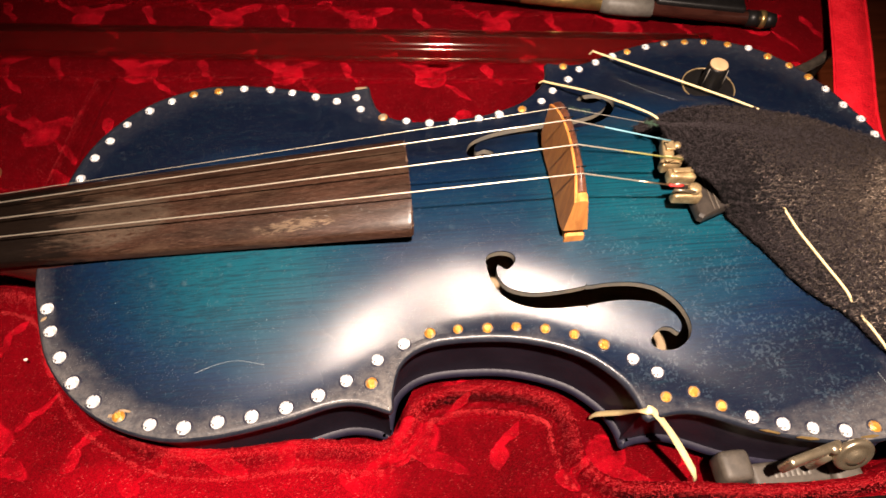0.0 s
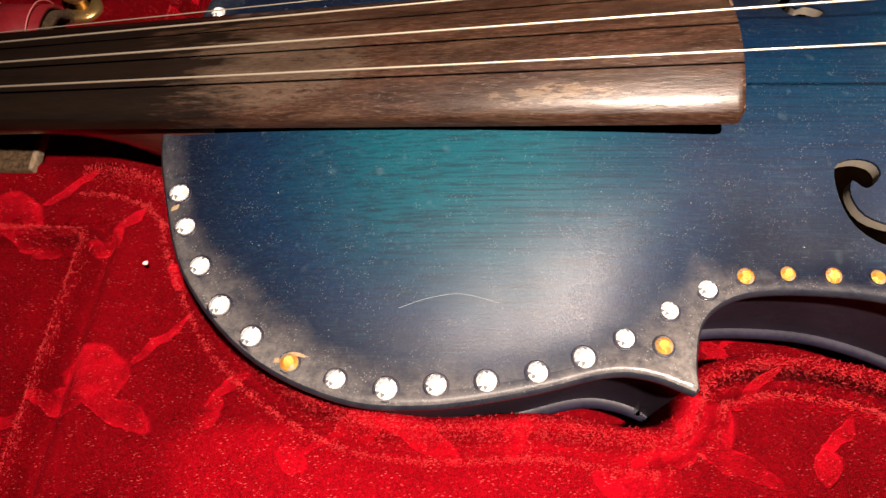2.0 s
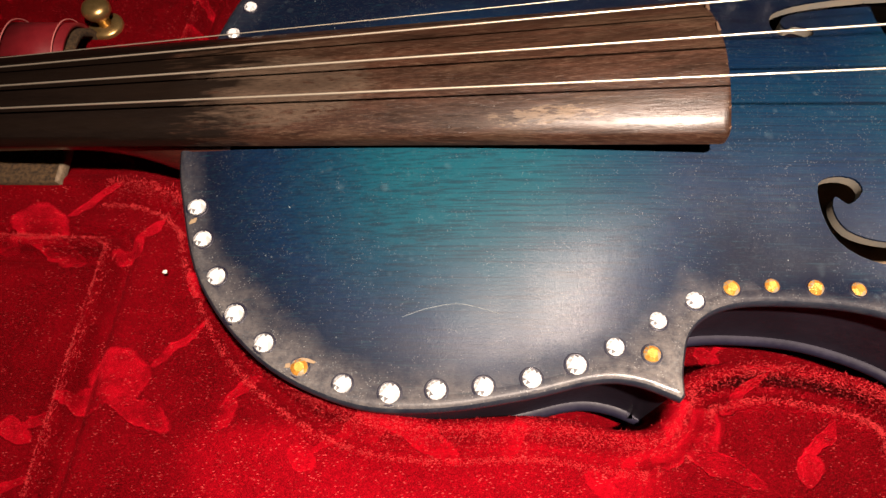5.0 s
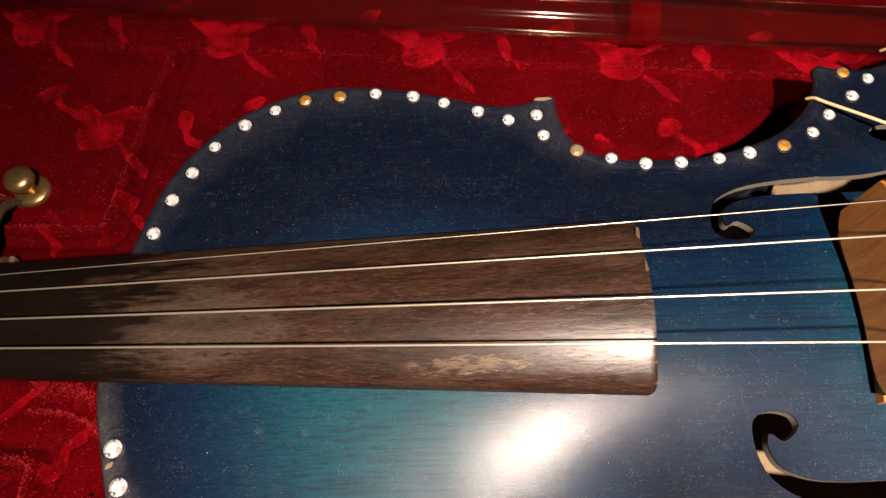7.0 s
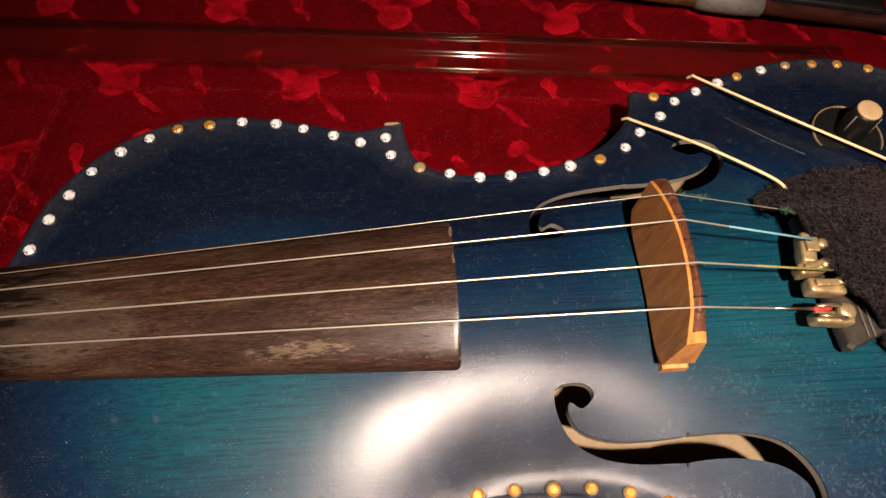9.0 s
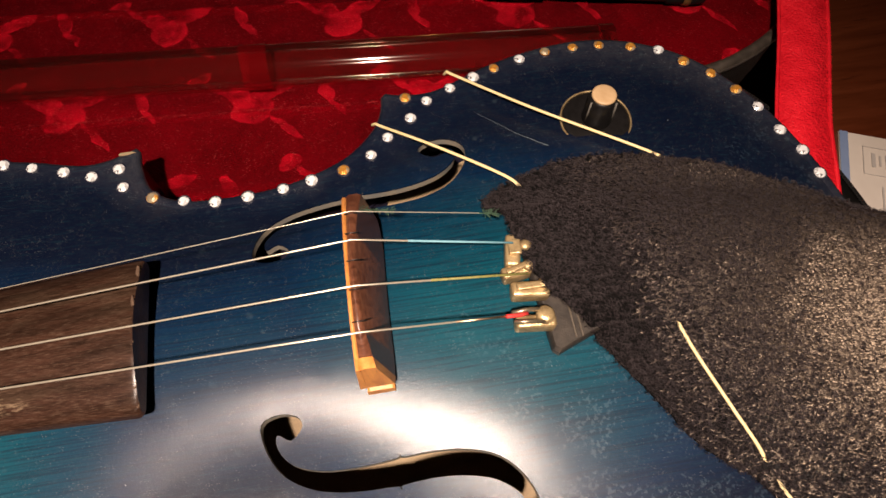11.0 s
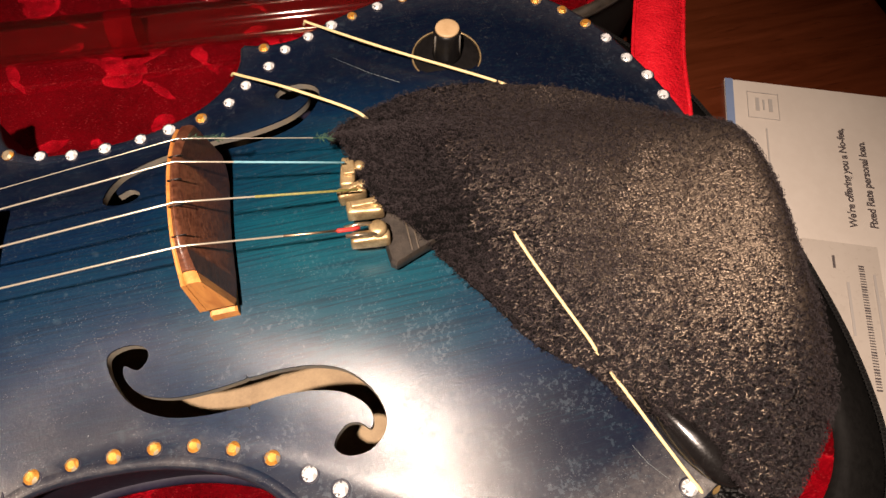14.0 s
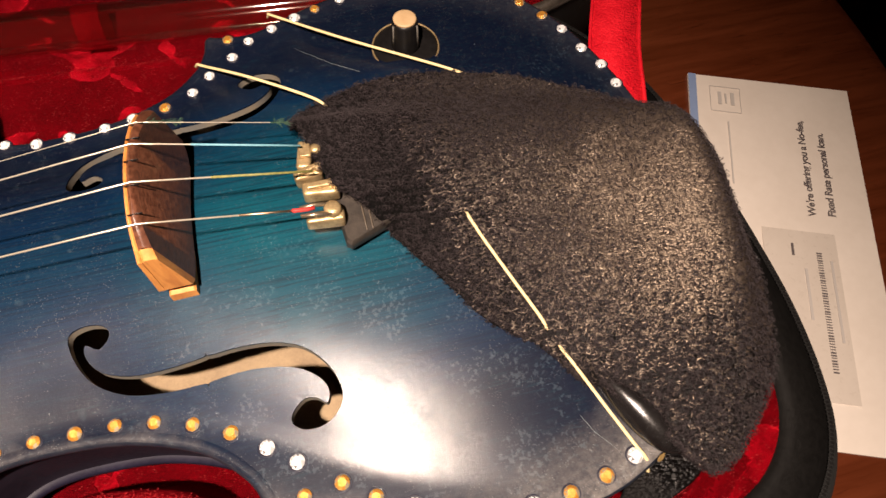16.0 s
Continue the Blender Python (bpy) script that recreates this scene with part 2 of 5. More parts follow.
    geo, tilt, unit = n.add("ShaderNodeNewGeometry"), n.add("ShaderNodeVectorMath", operation="ADD"), n.add("ShaderNodeVectorMath", operation="NORMALIZE")
    n.link(geo.outputs["Normal"], tilt.inputs[0]); n.link(lean.outputs[0], tilt.inputs[1])
    n.link(tilt.outputs[0], unit.inputs[0])
    n.link(unit.outputs[0], bp.inputs["Normal"])
    return m


def varnish_material():
    """Blue sunburst stain over spruce under a dulled lacquer: teal in the middle, navy at the rim, with dust and scratches."""
    m = material("blue_varnish", (0.02, 0.08, 0.12), 0.35, coat=0.7, coat_rough=0.2, spec=0.13)
    n = Nodes(m)
    x, y, _ = n.xyz()
    # two bouts of teal
    def glow(cx, cy, rx, ry):
        a = n.math("DIVIDE", n.math("SUBTRACT", x, cx), rx)
        b = n.math("DIVIDE", n.math("SUBTRACT", y, cy), ry)
        return n.math("SUBTRACT", 1.0, n.math("ADD", n.math("MULTIPLY", a, a), n.math("MULTIPLY", b, b)))
    g = n.math("MAXIMUM", glow(-0.046, -0.022, 0.070, 0.058), glow(0.112, -0.010, 0.085, 0.068))
    g = n.math("MAXIMUM", g, n.math("SUBTRACT", glow(0.04, -0.010, 0.12, 0.05), 0.5))
    g = n.math("ADD", g, n.math("MULTIPLY", n.math("SUBTRACT", n.noise(30), 0.5), 0.35))
    grain = n.noise(1.0, 6, 0.7, n.scaled((26, 1500, 1500)))
    grain2 = n.noise(1.0, 3, 0.6, n.scaled((90, 2600, 2600)))
    stain = n.ramp(g, [(0.0, (0.0020, 0.0045, 0.016)), (0.4, (0.0010, 0.0125, 0.040)), (0.75, (0.0006, 0.031, 0.060)), (1.0, (0.0006, 0.056, 0.082))])
    body = n.math("MAXIMUM", n.math("MAXIMUM", glow(-0.050, -0.003, 0.084, 0.084), glow(0.135, -0.004, 0.106, 0.104)), glow(0.042, -0.003, 0.10, 0.060))
    body = n.math("ADD", body, n.math("MULTIPLY", n.math("SUBTRACT", n.noise(60, 5, 0.65), 0.5), 0.30))
    # rim dust and burst edge, paler on the near side with glare painted in
    near_glare = n.ramp(n.math("SUBTRACT", 0.5, n.math("MULTIPLY", y, 10.0)), [(0.2, 0.16), (0.9, 1.0)])
    worn = n.math("MULTIPLY", n.math("MULTIPLY", n.math("SUBTRACT", 0.30, body, True), 2.4, True), near_glare)
    col = n.mix(n.ramp(grain, [(0.47, 0.0), (0.60, 0.55)]), stain, (0.002, 0.005, 0.016))
    col = n.mix(n.ramp(grain2, [(0.55, 0.0), (0.75, 0.35)]), col, (0.010, 0.050, 0.068))
    blot = n.ramp(n.cells(210, n.scaled((1, 1, 1)), "SMOOTH_F1"), [(0.0, 1.0), (0.16, 0.0)])
    blot = n.math("MULTIPLY", blot, n.ramp(n.noise(28, 3), [(0.42, 0.0), (0.58, 1.0)]))
    col = n.mix(n.math("MULTIPLY", blot, 0.10), col, (0.16, 0.24, 0.28))
    bloom = n.ramp(n.noise(760, 4, 0.6), [(0.52, 0.0), (0.60, 1.0)])
    bloom = n.math("MULTIPLY", bloom, n.ramp(n.noise(75, 4, 0.65), [(0.46, 0.0), (0.58, 1.0)]))
    bloom = n.math("MULTIPLY", bloom, n.ramp(n.math("ADD", n.math("MULTIPLY", x, 4.0), n.math("MULTIPLY", y, -6.0)), [(0.30, 0.10), (0.85, 1.0)]))
    col = n.mix(n.math("MULTIPLY", bloom, 0.11), col, (0.10, 0.18, 0.23))
    dust = n.ramp(n.cells(420), [(0.0, 1.0), (0.05, 1.0), (0.075, 0.0)])
    dust = n.math("MULTIPLY", dust, n.ramp(n.noise(90, 2), [(0.52, 0.0), (0.6, 1.0)]))
    col = n.mix(n.math("MULTIPLY", dust, 0.20), col, (0.42, 0.5, 0.52))
    fleck = n.ramp(n.cells(1300), [(0.0, 1.0), (0.12, 1.0), (0.2, 0.0)])
    fleck = n.math("MULTIPLY", fleck, n.ramp(n.noise(220, 3), [(0.5, 0.0), (0.62, 1.0)]))
    col = n.mix(n.math("MULTIPLY", fleck, 0.10), col, (0.24, 0.30, 0.32))
    col = n.mix(n.math("MULTIPLY", worn, n.ramp(n.noise(420, 6, 0.75), [(0.34, 0.20), (0.62, 0.60)])), col, (0.30, 0.272, 0.245))
    film = n.ramp(n.noise(1.0, 4, 0.7, n.scaled((900, 2600, 2600))), [(0.50, 0.0), (0.66, 1.0)])
    film = n.math("MULTIPLY", film, n.ramp(n.noise(1.0, 4, 0.65, n.scaled((30, 85, 85))), [(0.38, 0.25), (0.62, 1.0)]))
    grit = n.ramp(n.cells(1500), [(0.0, 1.0), (0.15, 1.0), (0.22, 0.0)])
    grit = n.math("MULTIPLY", grit, n.ramp(n.noise(260, 3), [(0.47, 0.0), (0.6, 1.0)]))
    col = n.mix(n.math("MULTIPLY", film, n.math("ADD", n.math("MULTIPLY", worn, 0.20), 0.04)), col, (0.20, 0.23, 0.25))
    col = n.mix(n.math("MULTIPLY", grit, n.math("ADD", n.math("MULTIPLY", worn, 0.42), 0.14)), col, (0.50, 0.51, 0.50))
    n.set("Base Color", col)
    rough = n.math("ADD", n.math("MULTIPLY", n.noise(160, 4), 0.2), 0.40)
    n.set("Roughness", n.math("ADD", rough, n.math("MULTIPLY", blot, 0.2)))
    dull = n.math("MULTIPLY", n.math("SUBTRACT", -0.012, x), 40.0, True)
    n.set("Coat Weight", n.math("SUBTRACT", 0.54, n.math("MULTIPLY", dull, 0.28)))
    n.set("Coat Roughness", n.math("ADD", n.math("ADD", n.math("MULTIPLY", n.noise(75, 4), 0.14), n.math("MULTIPLY", bloom, 0.10)), n.math("ADD", 0.155, n.math("MULTIPLY", dull, 0.13))))
    h = n.math("ADD", n.math("MULTIPLY", n.noise(2300, 4, 0.7), 0.8), n.math("MULTIPLY", grain, 0.2))
    bp = n.bump(h, 0.34, 0.00016)
    n.link(bp.outputs[0], n.b.inputs["Coat Normal"])
    return m


def wood_material(name, c1, c2, rough=0.45, along=(25, 500, 500), coat=0.0, patches=None, worn=False):
    m = material(name, c1, rough, coat=coat)
    n = Nodes(m)
    g = n.noise(1.0, 6, 0.65, n.scaled(along), 0.1 if worn else 0.6)
    fine = n.noise(1.0, 3, 0.6, n.scaled(tuple(4 * a for a in along)))
    col = n.mix(n.ramp(g, [(0.35, 0.0), (0.65, 1.0)]), c1, c2)
    pores = n.ramp(fine, [(0.62, 0.0), (0.7, 1.0)])
    col = n.mix(n.math("MULTIPLY", pores, 0.45), col, tuple(c * 0.4 for c in c1))
    r = n.math("ADD", n.math("MULTIPLY", g, 0.25), rough - 0.12)
    if patches:
        w = n.ramp(n.noise(1.0, 5, 0.6, n.scaled((22, 90, 90))), [(0.52, 0.0), (0.62, 1.0)])
        w = n.math("MULTIPLY", w, n.ramp(g, [(0.3, 0.2), (0.6, 1.0)]))
        col = n.mix(n.math("MULTIPLY", w, 0.55), col, patches)
        r = n.math("SUBTRACT", r, n.math("MULTIPLY", w, 0.08))
    if worn:
        # bare patch rubbed through near the board's edge, and a paler playing area by the heel
        x, y, _ = n.xyz()
        for cx, cy, rx, ry, tone, cut in ((-0.029, -0.0158, 0.018, 0.0026, (0.20, 0.14, 0.09), 0.54), (-0.100, -0.004, 0.030, 0.0110, (0.070, 0.050, 0.036), 0.44)):
            a, b = n.math("DIVIDE", n.math("SUBTRACT", x, cx), rx), n.math("DIVIDE", n.math("SUBTRACT", y, cy), ry)
            d = n.math("SUBTRACT", 1.0, n.math("ADD", n.math("MULTIPLY", a, a), n.math("MULTIPLY", b, b)), True)
            e = n.math("ADD", n.math("MULTIPLY", d, 0.16), n.noise(1.0, 5, 0.7, n.scaled((220, 900, 900))))
            col = n.mix(n.math("MULTIPLY", n.math("MULTIPLY", n.ramp(e, [(cut + 0.02, 0.0), (cut + 0.12, 1.0)]), n.ramp(d, [(0.0, 0.0), (0.35, 1.0)])), 0.75), col, tone)
    if worn:
        lines = n.noise(1.0, 5, 0.75, n.scaled((70, 3400, 3400)))
        col = n.mix(n.ramp(lines, [(0.52, 0.0), (0.66, 0.5)]), col, (0.13, 0.085, 0.058))
        col = n.mix(n.ramp(lines, [(0.34, 0.7), (0.46, 0.0)]), col, (0.005, 0.003, 0.002))
        # the board is still black towards the heel, browned by playing beyond it
        streak = n.noise(1.0, 4, 0.65, n.scaled((26, 260, 260)))
        black = n.math("SUBTRACT", n.math("ADD", n.math("MULTIPLY", n.math("SUBTRACT", streak, 0.5), 3.4), 0.5), n.math("MULTIPLY", n.math("ADD", x, 0.112), 34.0), True)
        col = n.mix(n.math("MULTIPLY", n.ramp(black, [(0.25, 0.0), (0.75, 1.0)]), 0.95), col, (0.005, 0.0032, 0.0025))
        dark = n.ramp(n.noise(1.0, 4, 0.6, n.scaled((14, 160, 160))), [(0.46, 0.0), (0.60, 0.4)])
        col = n.mix(dark, col, (0.010, 0.006, 0.004))
    n.set("Base Color", col)
    n.set("Roughness", r)
    n.bump(n.math("ADD", g, n.math("MULTIPLY", pores, -0.6)), 0.25, 0.0005)
    return m


def leather_material():
    """Worn black chamois: looped nap, polished where it is rubbed."""
    m = material("black_chamois", (0.02, 0.018, 0.016), 0.6)
    n = Nodes(m)
    wob = n.add("ShaderNodeTexNoise")
    n.link(n.pos, wob.inputs["Vector"])
    wob.inputs["Scale"].default_value = 500
    src = n.add("ShaderNodeVectorMath", operation="MULTIPLY_ADD")
    n.link(wob.outputs["Color"], src.inputs[0])
    src.inputs[1].default_value = (0.0006, 0.0006, 0.0006)
    n.link(n.pos, src.inputs[2])
    loops = n.cells(860, n.scaled((0.8, 1.2, 1), rot=(0, 0, 0.5), src=src.outputs[0]), "F1")
    fuzz = n.noise(2600, 3, 0.7)
    big = n.noise(38, 4)
    col = n.mix(n.ramp(loops, [(0.15, 0.0), (0.7, 1.0)]), (0.004, 0.0030, 0.0032), (0.0012, 0.001, 0.0011))
    n.set("Base Color", n.mix(n.ramp(fuzz, [(0.5, 0.0), (0.75, 0.5)]), col, (0.011, 0.009, 0.008)))
    x, y, _ = n.xyz()
    rub = n.math("ADD", n.math("MULTIPLY", n.math("SUBTRACT", x, 0.158), 22.0), n.math("MULTIPLY", n.math("SUBTRACT", big, 0.5), 2.5), True)
    n.set("Roughness", n.math("SUBTRACT", 0.85, n.math("MULTIPLY", rub, 0.50)))
    n.set("Specular IOR Level", n.math("ADD", 0.12, n.math("MULTIPLY", rub, 0.33)))
    h = n.math("ADD", n.math("MULTIPLY", loops, n.math("ADD", n.math("MULTIPLY", rub, -0.75), -0.3)), n.math("MULTIPLY", fuzz, 0.3))
    n.bump(h, 1.0, 0.0010)
    return m


RED = velvet_material("red_velvet", (0.150, 0.0003, 0.0032), (0.43, 0.0010, 0.0085))
FUZZ = simple("red_pile_fibre", (0.25, 0.0015, 0.005), (0.48, 0.009, 0.014), 700, 0.85, 0, 0.2)
BLUE = varnish_material()
BACKNAVY = simple("dull_navy_lacquer", (0.008, 0.007, 0.016), (0.016, 0.014, 0.028), 70, 0.45, 0, 0.08)
BACKNAVY.node_tree.nodes["Principled BSDF"].inputs["Specular IOR Level"].default_value = 0.18
RIMBLUE = simple("rubbed_rim_lacquer", (0.006, 0.009, 0.018), (0.022, 0.025, 0.034), 260, 0.46, 0, 0.25)
RIMBLUE.node_tree.nodes["Principled BSDF"].inputs["Specular IOR Level"].default_value = 0.4
NAVY = simple("navy_lacquer", (0.005, 0.005, 0.016), (0.009, 0.009, 0.024), 70, 0.46, 0, 0.08, 0.1)
RIBWOOD = simple("dark_rib_lacquer", (0.013, 0.0095, 0.016), (0.022, 0.016, 0.026), 70, 0.42, 0, 0.08)
RIBWOOD.node_tree.nodes["Principled BSDF"].inputs["Specular IOR Level"].default_value = 0.3
PALE = simple("bare_wood", (0.22, 0.155, 0.09), (0.33, 0.24, 0.14), 120, 0.75)
EBONY = wood_material("worn_ebony", (0.018, 0.008, 0.005), (0.048, 0.021, 0.013), 0.34, (26, 620, 620), 0.4, (0.06, 0.040, 0.026), worn=True)
EBONY.node_tree.nodes["Principled BSDF"].inputs["Coat Roughness"].default_value = 0.27
EBONY.node_tree.nodes["Principled BSDF"].inputs["Specular IOR Level"].default_value = 0.26
EBONY.node_tree.nodes["Principled BSDF"].inputs["Coat Weight"].default_value = 0.2
NECK = wood_material("stained_neck_wood", (0.03, 0.009, 0.007), (0.06, 0.018, 0.012), 0.35, (30, 300, 300), 0.3)
MAPLE = wood_material("bridge_maple", (0.52, 0.19, 0.045), (0.74, 0.33, 0.085), 0.42, (300, 420, 60))
DARKCAP = wood_material("dark_bridge_cap", (0.055, 0.018, 0.010), (0.17, 0.066, 0.036), 0.32, (160, 520, 900), 0.15)
STEEL = material("string_steel", (0.78, 0.7, 0.56), 0.34, 0.75)
TEAL_WRAP = simple("teal_silk", (0.12, 0.3, 0.38), (0.2, 0.42, 0.5), 900, 0.6)
GREEN_WRAP = simple("green_gold_silk", (0.1, 0.12, 0.03), (0.3, 0.26, 0.08), 1500, 0.55)
GREEN_FUZZ = simple("green_thread", (0.02, 0.05, 0.03), (0.06, 0.12, 0.07), 900, 0.9)
RED_WRAP = simple("red_silk", (0.45, 0.02, 0.02), (0.6, 0.05, 0.04), 900, 0.6)
COPPER = material("copper_winding", (0.75, 0.5, 0.32), 0.35, 1.0)
BRASS = simple("brass", (0.66, 0.45, 0.18), (0.40, 0.26, 0.10), 300, 0.32, 0.88, 0.05)
NICKEL = simple("worn_nickel", (0.5, 0.42, 0.3), (0.34, 0.27, 0.18), 200, 0.3, 0.85, 0.1)
OLDBRASS = simple("tarnished_nickel", (0.62, 0.47, 0.25), (0.26, 0.17, 0.08), 260, 0.36, 0.6, 0.5, 0, 0.0006)
TAILWOOD = simple("dark_tailpiece_plastic", (0.016, 0.013, 0.011), (0.05, 0.04, 0.032), 250, 0.5, 0, 0.4)
INLAY = simple("dulled_inlay", (0.05, 0.038, 0.026), (0.09, 0.07, 0.05), 600, 0.45)
BLACK = simple("black_plastic", (0.005, 0.0045, 0.0045), (0.010, 0.009, 0.009), 200, 0.4, 0, 0.08)
BLACK.node_tree.nodes["Principled BSDF"].inputs["Specular IOR Level"].default_value = 0.3
GLOSSBLACK = simple("glossy_black", (0.006, 0.005, 0.005), (0.012, 0.011, 0.011), 200, 0.22, 0, 0.08)
CREAM = simple("tan_cap", (0.44, 0.29, 0.15), (0.52, 0.36, 0.2), 300, 0.5)
RUBBERBAND = simple("yellow_elastic", (0.78, 0.6, 0.28), (0.85, 0.7, 0.4), 400, 0.5)
GREY_RUBBER = simple("grey_rubber", (0.040, 0.034, 0.028), (0.075, 0.063, 0.050), 300, 0.6, 0, 0.2)
CHAMOIS = leather_material()
NAPGLOSS = simple("polished_nap", (0.010, 0.008, 0.0075), (0.056, 0.044, 0.039), 900, 0.34, 0, 0.2)
NAPGLOSS.node_tree.nodes["Principled BSDF"].inputs["Specular IOR Level"].default_value = 0.8
NAPGLOSS.node_tree.nodes["Principled BSDF"].inputs["Specular Tint"].default_value = (1.0, 0.82, 0.64, 1)
# paler, glossier fibres that paint the lamp's glint on the chamois crest
NAPSHINE = simple("glint_nap", (0.020, 0.015, 0.012), (0.07, 0.054, 0.044), 900, 0.33, 0, 0.1)
NAPSHINE.node_tree.nodes["Principled BSDF"].inputs["Specular IOR Level"].default_value = 0.8
NAPSHINE.node_tree.nodes["Principled BSDF"].inputs["Specular Tint"].default_value = (1.0, 0.8, 0.6, 1)
NAPDULL = simple("dull_nap", (0.003, 0.0022, 0.0026), (0.036, 0.027, 0.029), 1400, 0.7, 0, 0.3)
NAPDULL.node_tree.nodes["Principled BSDF"].inputs["Specular IOR Level"].default_value = 0.2
TABLEWOOD = wood_material("dark_table_wood", (0.09, 0.019, 0.006), (0.15, 0.034, 0.012), 0.3, (12, 120, 120), 0.4)
LEATHERETTE = simple("black_leatherette", (0.004, 0.0036, 0.0034), (0.008, 0.0074, 0.007), 500, 0.6, 0, 0.6)
LEATHERETTE.node_tree.nodes["Principled BSDF"].inputs["Specular IOR Level"].default_value = 0.12
LIDRIM = simple("worn_black_rim", (0.02, 0.016, 0.013), (0.06, 0.048, 0.038), 300, 0.45, 0, 0.4)
ZIPTAPE = simple("zip_tape", (0.005, 0.005, 0.005), (0.012, 0.011, 0.01), 1500, 0.8, 0, 0.8)
PAPER = simple("envelope_paper", (0.74, 0.66, 0.58), (0.80, 0.72, 0.64), 25, 0.75, 0, 0.1)
BLUEPAPER = simple("blue_paper_edge", (0.2, 0.28, 0.48), (0.25, 0.33, 0.52), 60, 0.7)
GREYINK = material("grey_ink", (0.12, 0.1, 0.1), 0.7)
PALEINK = material("pale_grey_ink", (0.52, 0.48, 0.45), 0.7)
WINDOW = simple("window_film", (0.62, 0.55, 0.48), (0.67, 0.60, 0.53), 30, 0.3)
CARPET = simple("beige_floor", (0.4, 0.28, 0.14), (0.46, 0.33, 0.18), 12, 0.9)
WALLPAINT = simple("dim_wall_paint", (0.3, 0.24, 0.18), (0.34, 0.27, 0.2), 4, 0.9)
REDLEATHER = simple("dark_red_leather", (0.15, 0.007, 0.012), (0.21, 0.012, 0.018), 300, 0.45, 0, 0.3)
THREAD = simple("pale_red_thread", (0.5, 0.12, 0.12), (0.6, 0.2, 0.18), 900, 0.8)
HOOKPILE = simple("brown_hook_pile", (0.008, 0.005, 0.0025), (0.15, 0.085, 0.034), 900, 0.9, 0, 1.0, 0, 0.0015)
SELVEDGE = simple("pale_selvedge", (0.14, 0.10, 0.06), (0.28, 0.21, 0.14), 1100, 0.9, 0, 0.8)
SATIN = simple("red_satin", (0.58, 0.006, 0.016), (0.80, 0.016, 0.030), 110, 0.36, 0, 0.6, 0, 0.003)
GEM = material("clear_rhinestone", (0.84, 0.85, 0.86), 0.2, 0.15, spec=0.9)
GOLDGEM = simple("gold_foil", (0.5, 0.2, 0.025), (0.74, 0.36, 0.07), 600, 0.3, 0.45, 0.6)
DULLGEM = simple("dulled_rhinestone", (0.3, 0.24, 0.15), (0.42, 0.34, 0.22), 700, 0.3, 0.3, 0.4)
SILVERGRIP = simple("grey_grip_leather", (0.1, 0.09, 0.08), (0.16, 0.15, 0.13), 400, 0.5)
HAIR = material("bow_hair", (0.7, 0.6, 0.42), 0.5)
WORNEND = simple("bare_brown_wood", (0.06, 0.032, 0.018), (0.12, 0.07, 0.04), 300, 0.7)
CUTWOOD = simple("stained_cut_wood", (0.17, 0.17, 0.16), (0.26, 0.22, 0.16), 200, 0.7)
# darker copies of the clear stone, for facets painted as if turned from the light
GEM_MID = material("rhinestone_grey_reflection", (0.5, 0.5, 0.5), 0.2, 0.15, spec=0.9)
GEM_DARK = material("rhinestone_dark_reflection", (0.24, 0.24, 0.25), 0.1, 0.3, spec=0.9)


def clear_plastic():
    """Thin-walled clear tube: tinted see-through with a hard gloss."""
    m = material("clear_plastic")
    t = m.node_tree
    out = t.nodes["Material Output"]
    clear, gloss, mix, edge = (t.nodes.new("ShaderNode" + k) for k in ("BsdfTransparent", "BsdfGlossy", "MixShader", "Fresnel"))
    clear.inputs[0].default_value = (0.94, 0.87, 0.84, 1)
    gloss.inputs["Roughness"].default_value = 0.07
    gloss.inputs["Color"].default_value = (0.9, 0.86, 0.8, 1)
    edge.inputs[0].default_value = 1.45
    part_gloss, haze, film = t.nodes.new("ShaderNodeMath"), t.nodes.new("ShaderNodeMixShader"), t.nodes.new("ShaderNodeBsdfDiffuse")
    part_gloss.operation, part_gloss.inputs[1].default_value = "MULTIPLY", 0.5
    t.links.new(edge.outputs[0], part_gloss.inputs[0])
    haze.inputs[0].default_value = 0.005
    film.inputs[0].default_value = (0.50, 0.13, 0.10, 1)
    t.links.new(part_gloss.outputs[0], mix.inputs[0])
    t.links.new(clear.outputs[0], mix.inputs[1])
    t.links.new(gloss.outputs[0], mix.inputs[2])
    t.links.new(mix.outputs[0], haze.inputs[1])
    t.links.new(film.outputs[0], haze.inputs[2])
    t.links.new(haze.outputs[0], out.inputs["Surface"])
    return m
PLASTIC = clear_plastic()
CLIPRED = clear_plastic()
CLIPRED.name = "red_clip_plastic"
for nd in CLIPRED.node_tree.nodes:
    if nd.bl_idname == "ShaderNodeBsdfTransparent":
        nd.inputs[0].default_value = (0.88, 0.70, 0.70, 1)
    if nd.bl_idname == "ShaderNodeBsdfDiffuse":
        nd.inputs[0].default_value = (0.62, 0.012, 0.02, 1)
    if nd.bl_idname == "ShaderNodeMixShader" and nd.inputs[0].default_value < 0.1:
        nd.inputs[0].default_value = 0.06

# ---------------- room: floor, walls, ceiling, table ----------------
TABLE_Z = -0.035
def slab(name, lo, hi, mat):
    c, s = [(a + b) / 2 for a, b in zip(lo, hi)], [b - a for a, b in zip(lo, hi)]
    ob = new(name, mesh(name, *box(*c, *s, 0.002, 1), mat, False))
    return tagged(ob, kind="structure")

